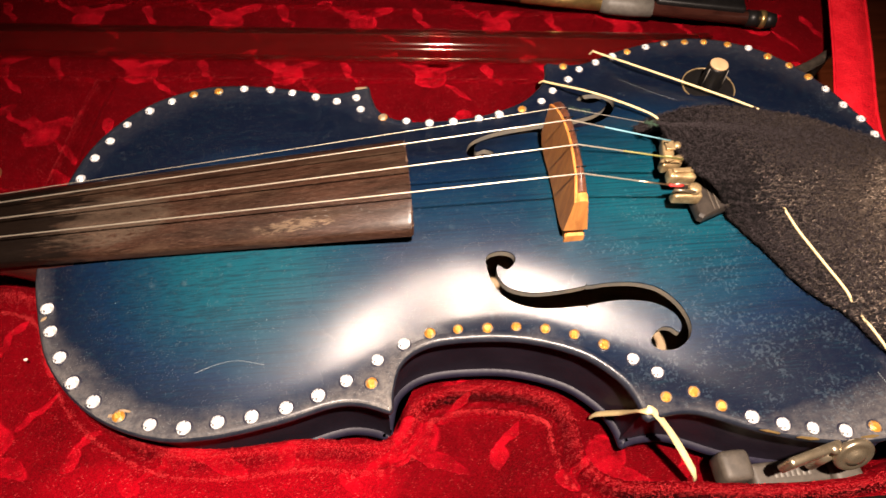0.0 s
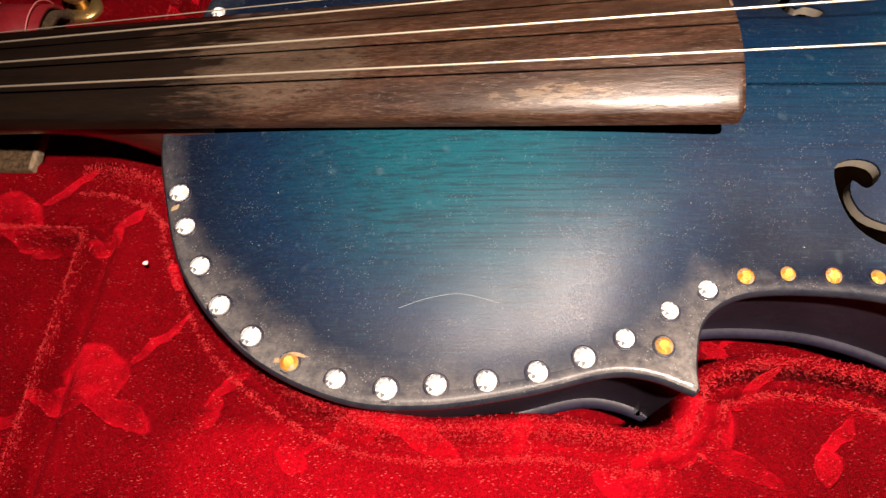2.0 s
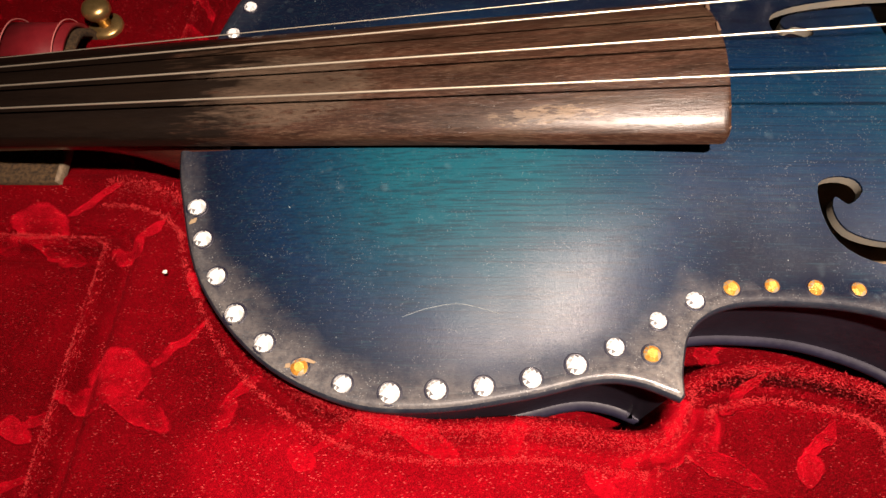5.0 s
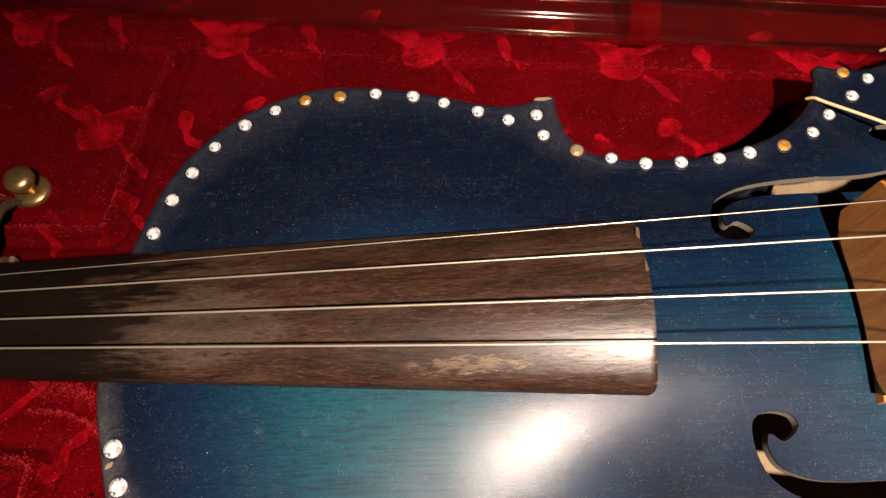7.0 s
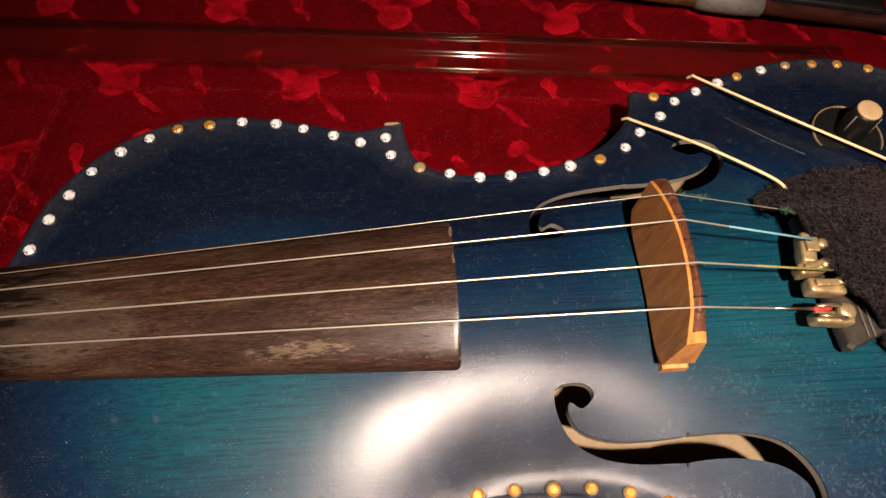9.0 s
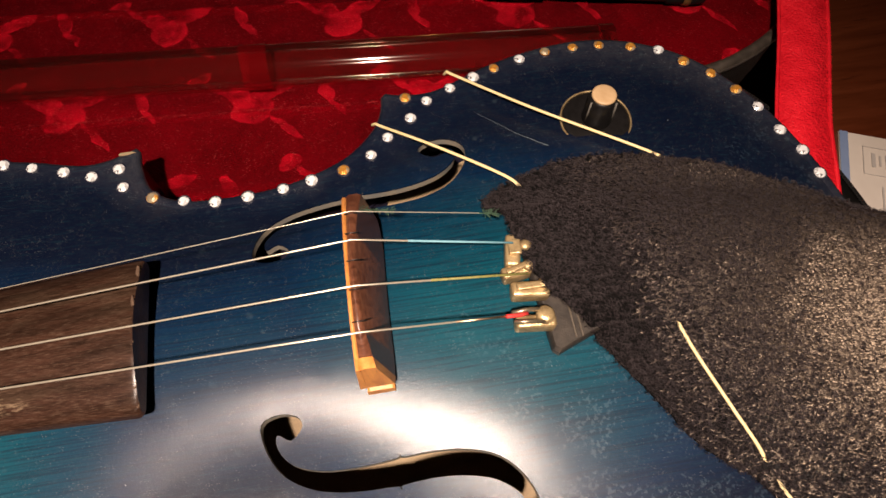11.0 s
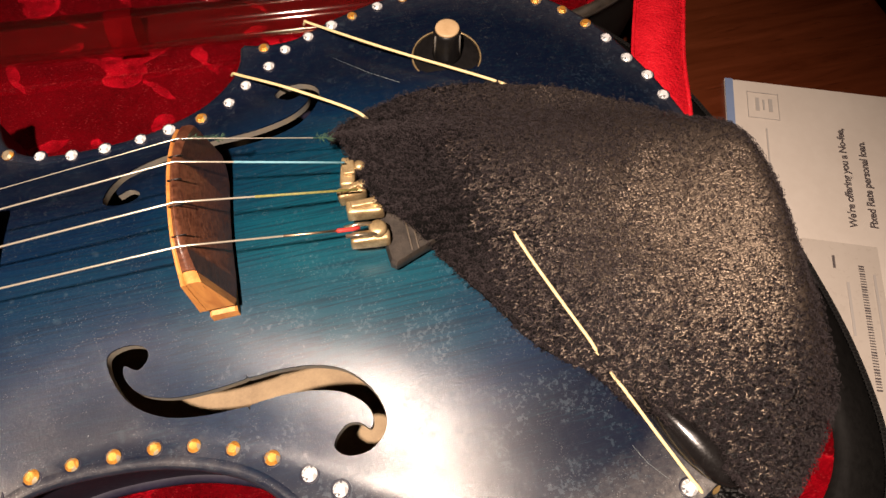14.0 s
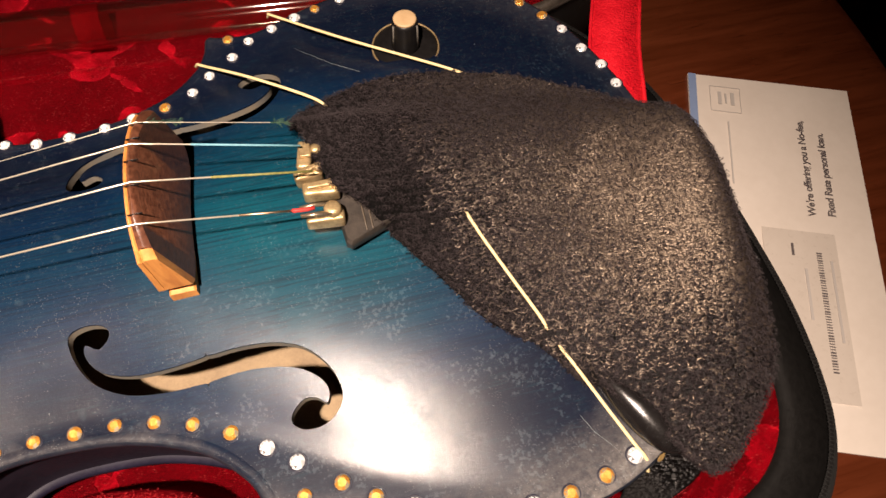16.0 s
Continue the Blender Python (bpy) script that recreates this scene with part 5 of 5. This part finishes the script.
# ---------------- bow in the lid ----------------
bow = thing("violin_bow", (0.1, 0.165, 0.055), "violin bow with black frog and gold winding held in the lid", "bow")
def bow_p(x, dz=0.0, dy=0.0):
    return Vector((x, 0.1808 - 0.222 * x + dy, 0.0615 + dz))
BOW_TURN = -0.2185
part("stick", sweep([bow_p(-0.42), bow_p(-0.2), bow_p(0.0), bow_p(0.214)], circle(0.0040, 12)), NECK, bow, "dark wooden bow stick")
part("winding", rod(bow_p(0.090), bow_p(0.134), 0.0045, None, 16), BRASS, bow, "gold wire winding")
part("grip", sweep([bow_p(0.134), bow_p(0.139), bow_p(0.150), bow_p(0.162)], lambda f: circle(0.0051 + 0.0008 * math.sin(f * 3.1), 14)), SILVERGRIP, bow, "grey leather thumb grip")
frog = part("frog", moved(box(0, 0, 0, 0.050, 0.017, 0.011, 0.0022, 3), Matrix.Translation(bow_p(0.189, 0.001, 0.0075)) @ Matrix.Rotation(BOW_TURN, 4, "Z")), BLACK, bow, "black frog with a brass ring")
part("eye", moved(lathe([(0.0028, -0.0002), (0.0031, 0.0006), (0.0023, 0.0009), (0.001, 0.0007)], 18), Matrix.Translation(bow_p(0.191, 0.0065, 0.0085))), BRASS, frog)
part("slide", moved(box(0, 0, 0, 0.046, 0.0022, 0.0102, 0.0006), Matrix.Translation(bow_p(0.190, 0.0012, 0.0168)) @ Matrix.Rotation(BOW_TURN, 4, "Z")), LEATHERETTE, frog)
part("button", join(rod(bow_p(0.2135), bow_p(0.2205), 0.0046, None, 14), rod(bow_p(0.2228), bow_p(0.2290), 0.0048, 0.0038, 14)), BLACK, bow)
part("button_ring", rod(bow_p(0.2203), bow_p(0.2230), 0.0050, None, 14), BRASS, bow)
part("hair", sweep([bow_p(-0.42, -0.005, 0.008), bow_p(0.166, -0.004, 0.008)], [(-0.004, -0.0004), (0.004, -0.0004), (0.004, 0.0004), (-0.004, 0.0004)]), HAIR, bow)

# ---------------- ribbon, studs, neck strap ----------------
def strip(path, half, thick=0.0006, side=(1, 0, 0)):
    S = Vector(side).normalized()
    P = [Vector(p) for p in path]
    V, F = [], []
    for i, p in enumerate(P):
        d = (P[min(i + 1, len(P) - 1)] - P[max(i - 1, 0)]).normalized()
        nrm = S.cross(d).normalized()
        for a, b in ((-half, 0), (half, 0), (half, thick), (-half, thick)):
            V.append(p + S * a + nrm * b)
    for i in range(len(P) - 1):
        for j in range(4):
            a, b = i * 4 + j, i * 4 + (j + 1) % 4
            F.append((a, a + 4, b + 4, b))
    F.append((0, 1, 2, 3)); F.append(tuple(len(V) - 4 + k for k in (3, 2, 1, 0)))
    return V, F
RB = spline([(0.2270, 0.004, 0.046), (0.2310, 0.020, 0.0600), (0.2360, 0.036, 0.0625), (0.2438, 0.060, 0.0625), (0.2600, 0.0975, 0.0620), (0.272, 0.130, 0.0635), (0.286, 0.175, 0.069)], 7)
ribbon = thing("lid_ribbon", RB[0], "bright red satin ribbon that holds the lid open", "ribbon")
part("satin_band", strip(RB, 0.0108, side=(1, -0.22, 0)), SATIN, ribbon)
for side in (-1, 1):
    part("hem", strip([p + Vector((1, -0.22, 0)).normalized() * 0.0102 * side + Vector((0, 0, 0.0003)) for p in RB], 0.0007, 0.0006, (1, -0.22, 0)), SATIN, ribbon)

def stud(x, y, z):
    s = thing("brass_stud", (x, y, z), "polished brass stud knob fixed in the velvet", "stud", "brass studs of the case")
    part("base", moved(lathe([(0.0058, -0.002), (0.0060, 0.0004), (0.0054, 0.0012), (0.003, 0.0016)], 28), Matrix.Translation((x, y, z))), BRASS, s)
    part("head", moved(lathe([(0.0024, 0.001), (0.0022, 0.0040), (0.0034, 0.0052), (0.0047, 0.0068), (0.0049, 0.0084), (0.0042, 0.0098), (0.0026, 0.0105), (0.0008, 0.0107)], 28), Matrix.Translation((x, y, z))), BRASS, s)
    return s
stud(-0.1748, 0.0585, 0.0520)
stud(-0.1868, -0.0485, 0.0580)

strap = thing("neck_strap", (-0.19, 0.03, 0.052), "dark red leather neck strap with brown hook lining", "strap")
LP = spline([(-0.191, 0.0555, 0.0520), (-0.191, 0.0530, 0.0590), (-0.191, 0.0470, 0.0640), (-0.191, 0.038, 0.0650), (-0.191, 0.028, 0.0610), (-0.191, 0.020, 0.0550)], 8)
part("leather", strip([p + Vector((0.0015, 0, 0)) for p in LP], 0.0108, 0.0014), REDLEATHER, strap)
part("hook_lining", strip([p + Vector((0.0035, 0, -0.0026)) for p in LP], 0.0108, 0.0022), HOOKPILE, strap, "brown hook-and-loop lining")
for dx in (-0.0072, 0.0098):
    part("stitching", sweep([p + Vector((dx, 0, 0.0016)) for p in LP], circle(0.0002, 6)), THREAD, strap)
patch = new("hook_patch", mesh("hook_patch", *box(-0.1818, 0.0105, 0.0576, 0.0222, 0.0420, 0.0030, 0.001), HOOKPILE))
tagged(patch, "brown woven hook-and-loop strap end under the neck", "strap")
part("selvedge", box(-0.1713, 0.0105, 0.0577, 0.0016, 0.0418, 0.0034, 0.0005), SELVEDGE, patch, "pale woven selvedge")

# ---------------- chamois cover ----------------
COVER = [(0.1112, 0.0275), (0.1130, 0.0190), (0.1150, 0.0062), (0.1210, -0.0098), (0.1322, -0.0204), (0.1425, -0.0355), (0.1535, -0.0525), (0.1655, -0.0620), (0.1710, -0.0690), (0.1745, -0.0740), (0.1802, -0.0790), (0.1862, -0.0870), (0.1910, -0.0945), (0.1938, -0.1005), (0.1982, -0.1062), (0.2045, -0.1045), (0.2112, -0.0990),
         (0.2175, -0.0928), (0.2235, -0.0862), (0.2282, -0.0775), (0.2338, -0.0598), (0.2362, -0.0402), (0.2376, -0.0190), (0.2340, -0.0040), (0.2237, 0.0060), (0.2039, 0.0200), (0.1708, 0.0360), (0.1425, 0.0392), (0.1226, 0.0345)]
def cover():
    P = [(p.x, p.y) for p in spline([(x + 0.0025 * min(max((x - 0.195) / 0.02, 0), 1), y, 0) for x, y in COVER], 10, True)]
    P = [(x + 0.0006 * noise.noise(Vector((x * 700, y * 700, 1))), y + 0.0006 * noise.noise(Vector((x * 700, y * 700, 7)))) for x, y in P]
    xs, ys = np.meshgrid(np.arange(0.11, 0.24, 0.0016), np.arange(-0.108, 0.045, 0.0016))
    X, Y = xs.ravel() + 0.0002 * np.sin(ys.ravel() * 4000), ys.ravel()
    ok = inside(P, X, Y) & (distance(P, X, Y) > 0.0008)
    pts = [Vector(p) for p in P] + [Vector(p) for p in zip(X[ok], Y[ok])]
    v2, _, tris, *_ = geometry.delaunay_2d_cdt(pts, [(i, (i + 1) % len(P)) for i in range(len(P))], [], 0, 1e-6)
    vx, vy = np.array([v.x for v in v2]), np.array([v.y for v in v2])
    T = np.array(tris)
    T = T[inside(P, vx[T].mean(1), vy[T].mean(1))]
    area = (vx[T[:, 1]] - vx[T[:, 0]]) * (vy[T[:, 2]] - vy[T[:, 0]]) - (vx[T[:, 2]] - vx[T[:, 0]]) * (vy[T[:, 1]] - vy[T[:, 0]])
    T[area < 0] = T[area < 0][:, ::-1]
    # lies on the belly, lifted by tailpiece and chin rest, hanging over the end
    ground = EDGE_Z + arch(vx, vy) + 0.0012
    def lump(cx, cy, rx, ry, ang):
        c, s = math.cos(ang), math.sin(ang)
        a, b = ((vx - cx) * c + (vy - cy) * s) / rx, ((vy - cy) * c - (vx - cx) * s) / ry
        return np.exp(-(a * a + b * b) ** 1.5)
    slope = 0.1085 - 0.16 * np.clip(vx - 0.128, 0, 0.08)
    half = 0.0225 - 0.06 * np.clip(vx - 0.12, 0, 0.1)
    tailp = np.maximum(ground, 0.088) + np.maximum(slope - np.maximum(ground, 0.088), 0) * np.exp(-np.abs((vy - 0.001) / half) ** 3.0)
    top = tailp
    # bowl of the chin rest: rises to a rim near the end of the body
    crest = 0.2262 - 2.6 * (vy + 0.030) ** 2
    a = np.clip((vy + 0.110) / 0.085, 0, 1)
    f = np.clip((0.026 - vy) / 0.030, 0, 1)
    along = a * a * (3 - 2 * a) * f * f * (3 - 2 * f)
    r = np.clip((vx - (crest - 0.050)) / 0.050, 0, 1)
    bowl = 0.0915 + 0.0215 * along * r * r
    bowl = np.where(vx > crest, bowl - 75.0 * (vx - crest) ** 2, bowl)
    top = np.log(np.exp(700 * (top - 0.09)) + np.exp(700 * (bowl - 0.09))) / 700 + 0.09
    d = distance(P, vx, vy)
    edge_drop = np.exp(-(d / 0.009) ** 1.2)
    floor_z = np.where(vx < 0.178, ground + 0.0016, 0.0885 + 0.0035 * np.clip((vy + 0.05) / 0.03, 0, 1))
    on_tail = np.clip((0.024 - np.abs(vy - 0.001)) / 0.010, 0, 1) * np.clip((0.146 - vx) / 0.014, 0, 1)
    floor_z = floor_z + (0.1072 - floor_z) * on_tail * on_tail * (3 - 2 * on_tail)
    top = top - (top - floor_z) * edge_drop
    wr = np.array([0.0007 * noise.noise(Vector((a * 45, b * 45, 2))) + 0.00015 * noise.noise(Vector((a * 160, b * 160, 5))) for a, b in zip(vx, vy)])
    top = np.maximum(top + wr, ground)
    n = len(vx)
    V = [(a, b, c) for a, b, c in zip(vx, vy, top)] + [(a, b, c - 0.0011) for a, b, c in zip(vx, vy, top)]
    F = [tuple(map(int, t)) for t in T]
    F += [(c + n, b + n, a + n) for a, b, c in F]
    k = len(P)
    F += [(i, i + n, (i + 1) % k + n, (i + 1) % k) for i in range(k)]
    return (V, F), P, top
g, rimline, cover_top = cover()
pad = thing("chamois_cover", (0.18, -0.02, 0.09), "black worn chamois leather cover tied over the chin rest with elastic", "leather cover")
part("leather_sheet", g, CHAMOIS, pad)

def fringe():
    """Frayed fibres along the cut edge and loose nap."""
    rn = random.Random(8)
    gs, k = [], len(rimline)
    for i, (x, y) in enumerate(rimline):
        for _ in range(5):
            z = float(cover_top[i]) - rn.uniform(0, 0.001)
            a, b = Vector(rimline[i - 1]), Vector(rimline[(i + 1) % k])
            t = (b - a).normalized()
            o = Vector((t.y, -t.x, 0)) * rn.uniform(0.0004, 0.0015) + Vector((rn.uniform(-1, 1), rn.uniform(-1, 1), rn.uniform(-0.4, 0.6))) * 0.0006
            p = Vector((x + rn.uniform(-1, 1) * 0.0006, y + rn.uniform(-1, 1) * 0.0006, z))
            q = p + o
            s = Vector((0.00009, 0.00009, 0))
            gs.append(([p - s, p + s, p + o * 0.6 + s + Vector((0, 0, 0.0002)), q], [(0, 1, 2, 3)]))
    return join(*gs)
tagged(part("nap", fringe(), CHAMOIS, pad, "frayed edge fibres", False), kind="stuff")
def nap(count, x0, x1, length, width, spread, aim, seed, rise=(0.2, 0.42), crown=0.5, lift=0.0, spot=None):
    """Short bowed fibres of the leather's nap, lying on the sheet."""
    rs = np.random.RandomState(seed)
    nv = len(cover_top)
    P = np.array([g[0][i] for i in range(nv)])
    T = np.array([f for f in g[1] if len(f) == 3 and max(f) < nv])
    pa, pb, pc = P[T[:, 0]], P[T[:, 1]], P[T[:, 2]]
    nrm = np.cross(pb - pa, pc - pa)
    area = np.linalg.norm(nrm, axis=1)
    cen = (pa + pb + pc) / 3
    turn = cen[:, 0] + 0.15 * (cen[:, 1] + 0.03)
    soft = np.clip((turn - x0 + 0.02) / 0.04, 0, 1) * np.clip((x1 + 0.02 - turn) / 0.04, 0, 1) * np.clip((cen[:, 1] + 0.088) / 0.055, 0.12, 1)
    if spot:
        soft = soft * np.exp(-((cen[:, 0] - spot[0]) / spot[2]) ** 2 - ((cen[:, 1] - spot[1]) / spot[3]) ** 2)
    pick = rs.choice(len(T), count, p=area * soft / (area * soft).sum())
    u, v = rs.rand(count, 1), rs.rand(count, 1)
    flip = (u + v) > 1
    u, v = np.where(flip, 1 - u, u), np.where(flip, 1 - v, v)
    o = pa[pick] + u * (pb - pa)[pick] + v * (pc - pa)[pick]
    n = nrm[pick] / area[pick][:, None]
    ang = aim + rs.randn(count) * spread
    d = np.stack([np.cos(ang), np.sin(ang), np.zeros(count)], 1)
    d -= n * (d * n).sum(1, keepdims=True)
    d /= np.linalg.norm(d, axis=1, keepdims=True)
    s = np.cross(n, d)
    L, H = length * rs.uniform(0.6, 1.3, (count, 1)), length * rs.uniform(*rise, (count, 1))
    W = width * rs.uniform(0.7, 1.3, (count, 1))
    bend = rs.uniform(-0.6, 0.6, (count, 1))
    V = []
    for k in range(4):
        q = k / 3
        c = o + n * lift + d * L * (q - 0.5) + n * H * math.sin(math.pi * q) + s * L * bend * (q * (1 - q)) * 2
        w = W * (0.55 + 0.45 * math.sin(math.pi * q))
        V += [c - s * w, c + n * w * crown, c + s * w]
    V = np.stack(V, 1).reshape(-1, 3)
    base = (np.arange(count) * 12)[:, None]
    quads = np.array([(k * 3 + j, k * 3 + j + 1, k * 3 + j + 4, k * 3 + j + 3) for k in range(3) for j in range(2)])
    F = (base[:, :, None] + quads[None]).reshape(-1, 4)
    return V.tolist(), F.tolist()
# first set is massed round one point as a painted highlight on the crest
tagged(part("nap", nap(12000, 0.178, 0.25, 0.0019, 0.00024, 0.55, 0.15, 9, (0.06, 0.14), 0.4, 0.0003, (0.220, -0.034, 0.026, 0.036)), NAPSHINE, pad, "paler shiny loops of the nap, set where the lamp's glint falls"), kind="stuff")
tagged(part("nap", nap(22000, 0.164, 0.25, 0.0018, 0.00022, 0.55, 0.15, 3, (0.10, 0.24)), NAPGLOSS, pad, "rubbed glossy loops of the nap"), kind="stuff")
def curls(count, x0, x1, seed):
    """Fine open curls of the nap, standing loosely on the sheet."""
    rs = np.random.RandomState(seed)
    nv = len(cover_top)
    P = np.array([g[0][i] for i in range(nv)])
    P = P[(P[:, 0] > x0) & (P[:, 0] < x1)]
    fade = np.clip((x1 - P[:, 0]) / 0.02, 0.02, 1)
    o = P[rs.choice(len(P), count, p=fade / fade.sum())] + rs.uniform(-0.0008, 0.0008, (count, 3)) * np.array([1, 1, 0.2])
    r = rs.uniform(0.00035, 0.0008, (count, 1))
    a0, span = rs.uniform(0, 6.283, (count, 1)), rs.uniform(2.2, 4.8, (count, 1))
    tilt = rs.uniform(-0.5, 0.5, (count, 2))
    V = []
    for k in range(7):
        a = a0 + span * k / 6
        for w in (-0.00006, 0.00006):
            q = np.concatenate([np.cos(a) * (r + w), np.sin(a) * (r + w), np.zeros((count, 1))], 1)
            q[:, 2] = 0.0005 + q[:, 0] * tilt[:, 0] + q[:, 1] * tilt[:, 1] + (0.00005 if w > 0 else 0)
            V.append(o + q)
    V = np.stack(V, 1).reshape(-1, 3)
    base = (np.arange(count) * 14)[:, None]
    quads = np.array([(2 * k, 2 * k + 2, 2 * k + 3, 2 * k + 1) for k in range(6)])
    return V.tolist(), (base[:, :, None] + quads[None]).reshape(-1, 4).tolist()
tagged(part("nap", curls(40000, 0.105, 0.262, 5), NAPDULL, pad, "dull curly fuzz of the nap"), kind="stuff")
FLAP = [(p.x, p.y) for p in spline([(0.1895, -0.0960, 0), (0.1960, -0.0945, 0), (0.2010, -0.0975, 0), (0.2025, -0.1040, 0), (0.1935, -0.1085, 0), (0.1835, -0.1105, 0), (0.1760, -0.1070, 0)], 6, True)]
part("flap", prism(FLAP, 0.0728, 0.0752, 0.0008), CHAMOIS, pad, "lower flap of the chamois")

# ---------------- elastic cords ----------------
def cord(points, r=0.00050, flat=1.0, label="yellow elastic cord tied over the belly"):
    ob = new("elastic_cord", mesh("elastic_cord", *sweep(spline(points, 8), circle(r, 8, 1.0, flat)), RUBBERBAND))
    return tagged(ob, label, "elastic cord", "elastic cords of the cover")
cord([(0.1092, 0.0905, 0.0785), (0.1102, 0.0890, 0.0812), (0.1120, 0.0865, 0.0822), (0.135, 0.0630, 0.0885), (0.1665, 0.0395, 0.0905), (0.176, 0.0328, 0.0890), (0.184, 0.027, 0.0875)])
cord([(0.0806, 0.0722, 0.0785), (0.0818, 0.0708, 0.0808), (0.0840, 0.0682, 0.0822), (0.100, 0.052, 0.0900), (0.1185, 0.0362, 0.0930), (0.124, 0.031, 0.0915), (0.130, 0.026, 0.0900)])
def over(x, y, h):
    i = int(np.argmin(np.hypot(np.array([v[0] for v in g[0][:len(cover_top)]]) - x, np.array([v[1] for v in g[0][:len(cover_top)]]) - y)))
    return (x, y, float(cover_top[i]) + h)
cord([over(0.1545, -0.0165, -0.0012), over(0.1562, -0.0210, 0.0004), over(0.1590, -0.0290, 0.0009), over(0.1640, -0.0440, 0.0009), over(0.1680, -0.0555, 0.0007), over(0.1700, -0.0610, -0.0008), (0.1735, -0.0700, 0.0878), (0.1790, -0.0830, 0.0845), (0.1836, -0.0935, 0.0818), (0.1860, -0.0985, 0.0800), (0.187, -0.1015, 0.0740)], label="yellow elastic cord threaded over the chamois")
cord([(0.0795, -0.076, 0.04), (0.0803, -0.0772, 0.0462), (0.0845, -0.0834, 0.0645), (0.0857, -0.0884, 0.0806), (0.0887, -0.0893, 0.0806), (0.0979, -0.0941, 0.068), (0.107, -0.1032, 0.055), (0.11, -0.1052, 0.048)], 0.0016, 0.45, "flat yellow elastic band round the corner of the violin")

# ---------------- shoulder rest peeking out under the edge ----------------
rest = thing("shoulder_rest", (0.14, -0.105, 0.045), "grey rubber shoulder rest tucked under the violin's edge", "shoulder rest")
part("bar", box(0.1428, -0.1082, 0.0525, 0.030, 0.009, 0.0075, 0.0020, 3), GREY_RUBBER, rest)
for x, y in ((0.1222, -0.1042), (0.1618, -0.1096)):
    part("rubber_foot", box(x, y, 0.0535, 0.0115, 0.011, 0.0115, 0.0028, 3), GREY_RUBBER, rest)
for i in range(7):
    part("embossed_mark", box(0.1365 + i * 0.0021, -0.1084, 0.0562, 0.0012, 0.0028, 0.0004, 0.0001, 1), SILVERGRIP, rest)

# ---------------- envelope on the table ----------------
env = thing("envelope", (0.36, 0.0, TABLE_Z), "white business envelope with blue edge and address window, on the table", "envelope")
ETL, EX, EY = Vector((0.3366, 0.1099, TABLE_Z + 0.0012)), Vector((0.927, -0.375, 0)).normalized(), Vector((-0.375, -0.927, 0)).normalized()
def on_env(u, v, h=0.0):
    return ETL + EX * u + EY * v + Vector((0, 0, h))
def sheet(u0, v0, u1, v1, h, thick=0.0003):
    V = [on_env(u, v, h + dz) for dz in (0, thick) for u, v in ((u0, v0), (u1, v0), (u1, v1), (u0, v1))]
    return V, [(0, 1, 2, 3), (7, 6, 5, 4), (0, 4, 5, 1), (1, 5, 6, 2), (2, 6, 7, 3), (3, 7, 4, 0)]
part("paper", sheet(0, 0, 0.093, 0.212, -0.001, 0.001), PAPER, env, smooth=False)
part("blue_edge", sheet(0.0, 0.0, 0.0045, 0.212, 0.0004), BLUEPAPER, env, smooth=False)
part("address_window", sheet(0.034, 0.100, 0.0715, 0.190, 0.0004), WINDOW, env, smooth=False)
for u0, v0, u1, v1 in ((0.012, 0.008, 0.0295, 0.0083), (0.012, 0.026, 0.0295, 0.0263), (0.012, 0.008, 0.0123, 0.026), (0.0292, 0.008, 0.0295, 0.026), (0.0165, 0.012, 0.0185, 0.021), (0.0205, 0.013, 0.0215, 0.020), (0.0238, 0.012, 0.0258, 0.021)):
    part("stamp_line", sheet(u0, v0, u1, v1, 0.0005), PALEINK, env, smooth=False)
part("fine_print", sheet(0.021, 0.033, 0.0218, 0.075, 0.0005), PALEINK, env, smooth=False)

def words(text, u, v, size):
    cu = bpy.data.curves.new("printed_line", "FONT")
    cu.body, cu.size, cu.align_x, cu.extrude = text, size, "LEFT", 0.00005
    cu.space_character, cu.offset = 0.95, 0.00012
    cu.materials.append(GREYINK)
    ob = new("printed_line", cu)
    m = Matrix(((-EY.x, -EX.x, 0, 0), (-EY.y, -EX.y, 0, 0), (0, 0, 1, 0), (0, 0, 0, 1)))
    ob.matrix_world = Matrix.Translation(on_env(u, v, 0.0006)) @ m
    dg = bpy.context.evaluated_depsgraph_get()
    me = bpy.data.meshes.new_from_object(ob.evaluated_get(dg))
    mw = ob.matrix_world.copy()
    bpy.data.objects.remove(ob)
    me.transform(mw)
    o2 = new("printed_line", me)
    under(o2, env)
    return o2
words("We're offering you a No-fee,", 0.0635, 0.0900, 0.0057)
words("Fixed Rate personal loan.", 0.0740, 0.0890, 0.0057)
rn = random.Random(5)
for i in range(46):
    part("address_mark", sheet(0.0605, 0.112 + i * 0.0014, 0.0605 + 0.0026, 0.112 + i * 0.0014 + rn.choice((0.0005, 0.0008)), 0.0008), GREYINK, env, smooth=False)
part("address_line", sheet(0.048, 0.108, 0.0492, 0.115, 0.0008), GREYINK, env, smooth=False)
part("address_line", sheet(0.0535, 0.122, 0.0548, 0.150, 0.0008), PALEINK, env, smooth=False)
part("address_line", sheet(0.0670, 0.116, 0.0682, 0.160, 0.0008), PALEINK, env, smooth=False)

# crumbs on the velvet
crumb = new("crumb", mesh("crumb", *chip(-0.1310, -0.0420, 0.0640, 0.0009, 0.0006, 0.3, 31), PAPER, False))
tagged(crumb, "small white paper crumb on the red velvet", "crumb")
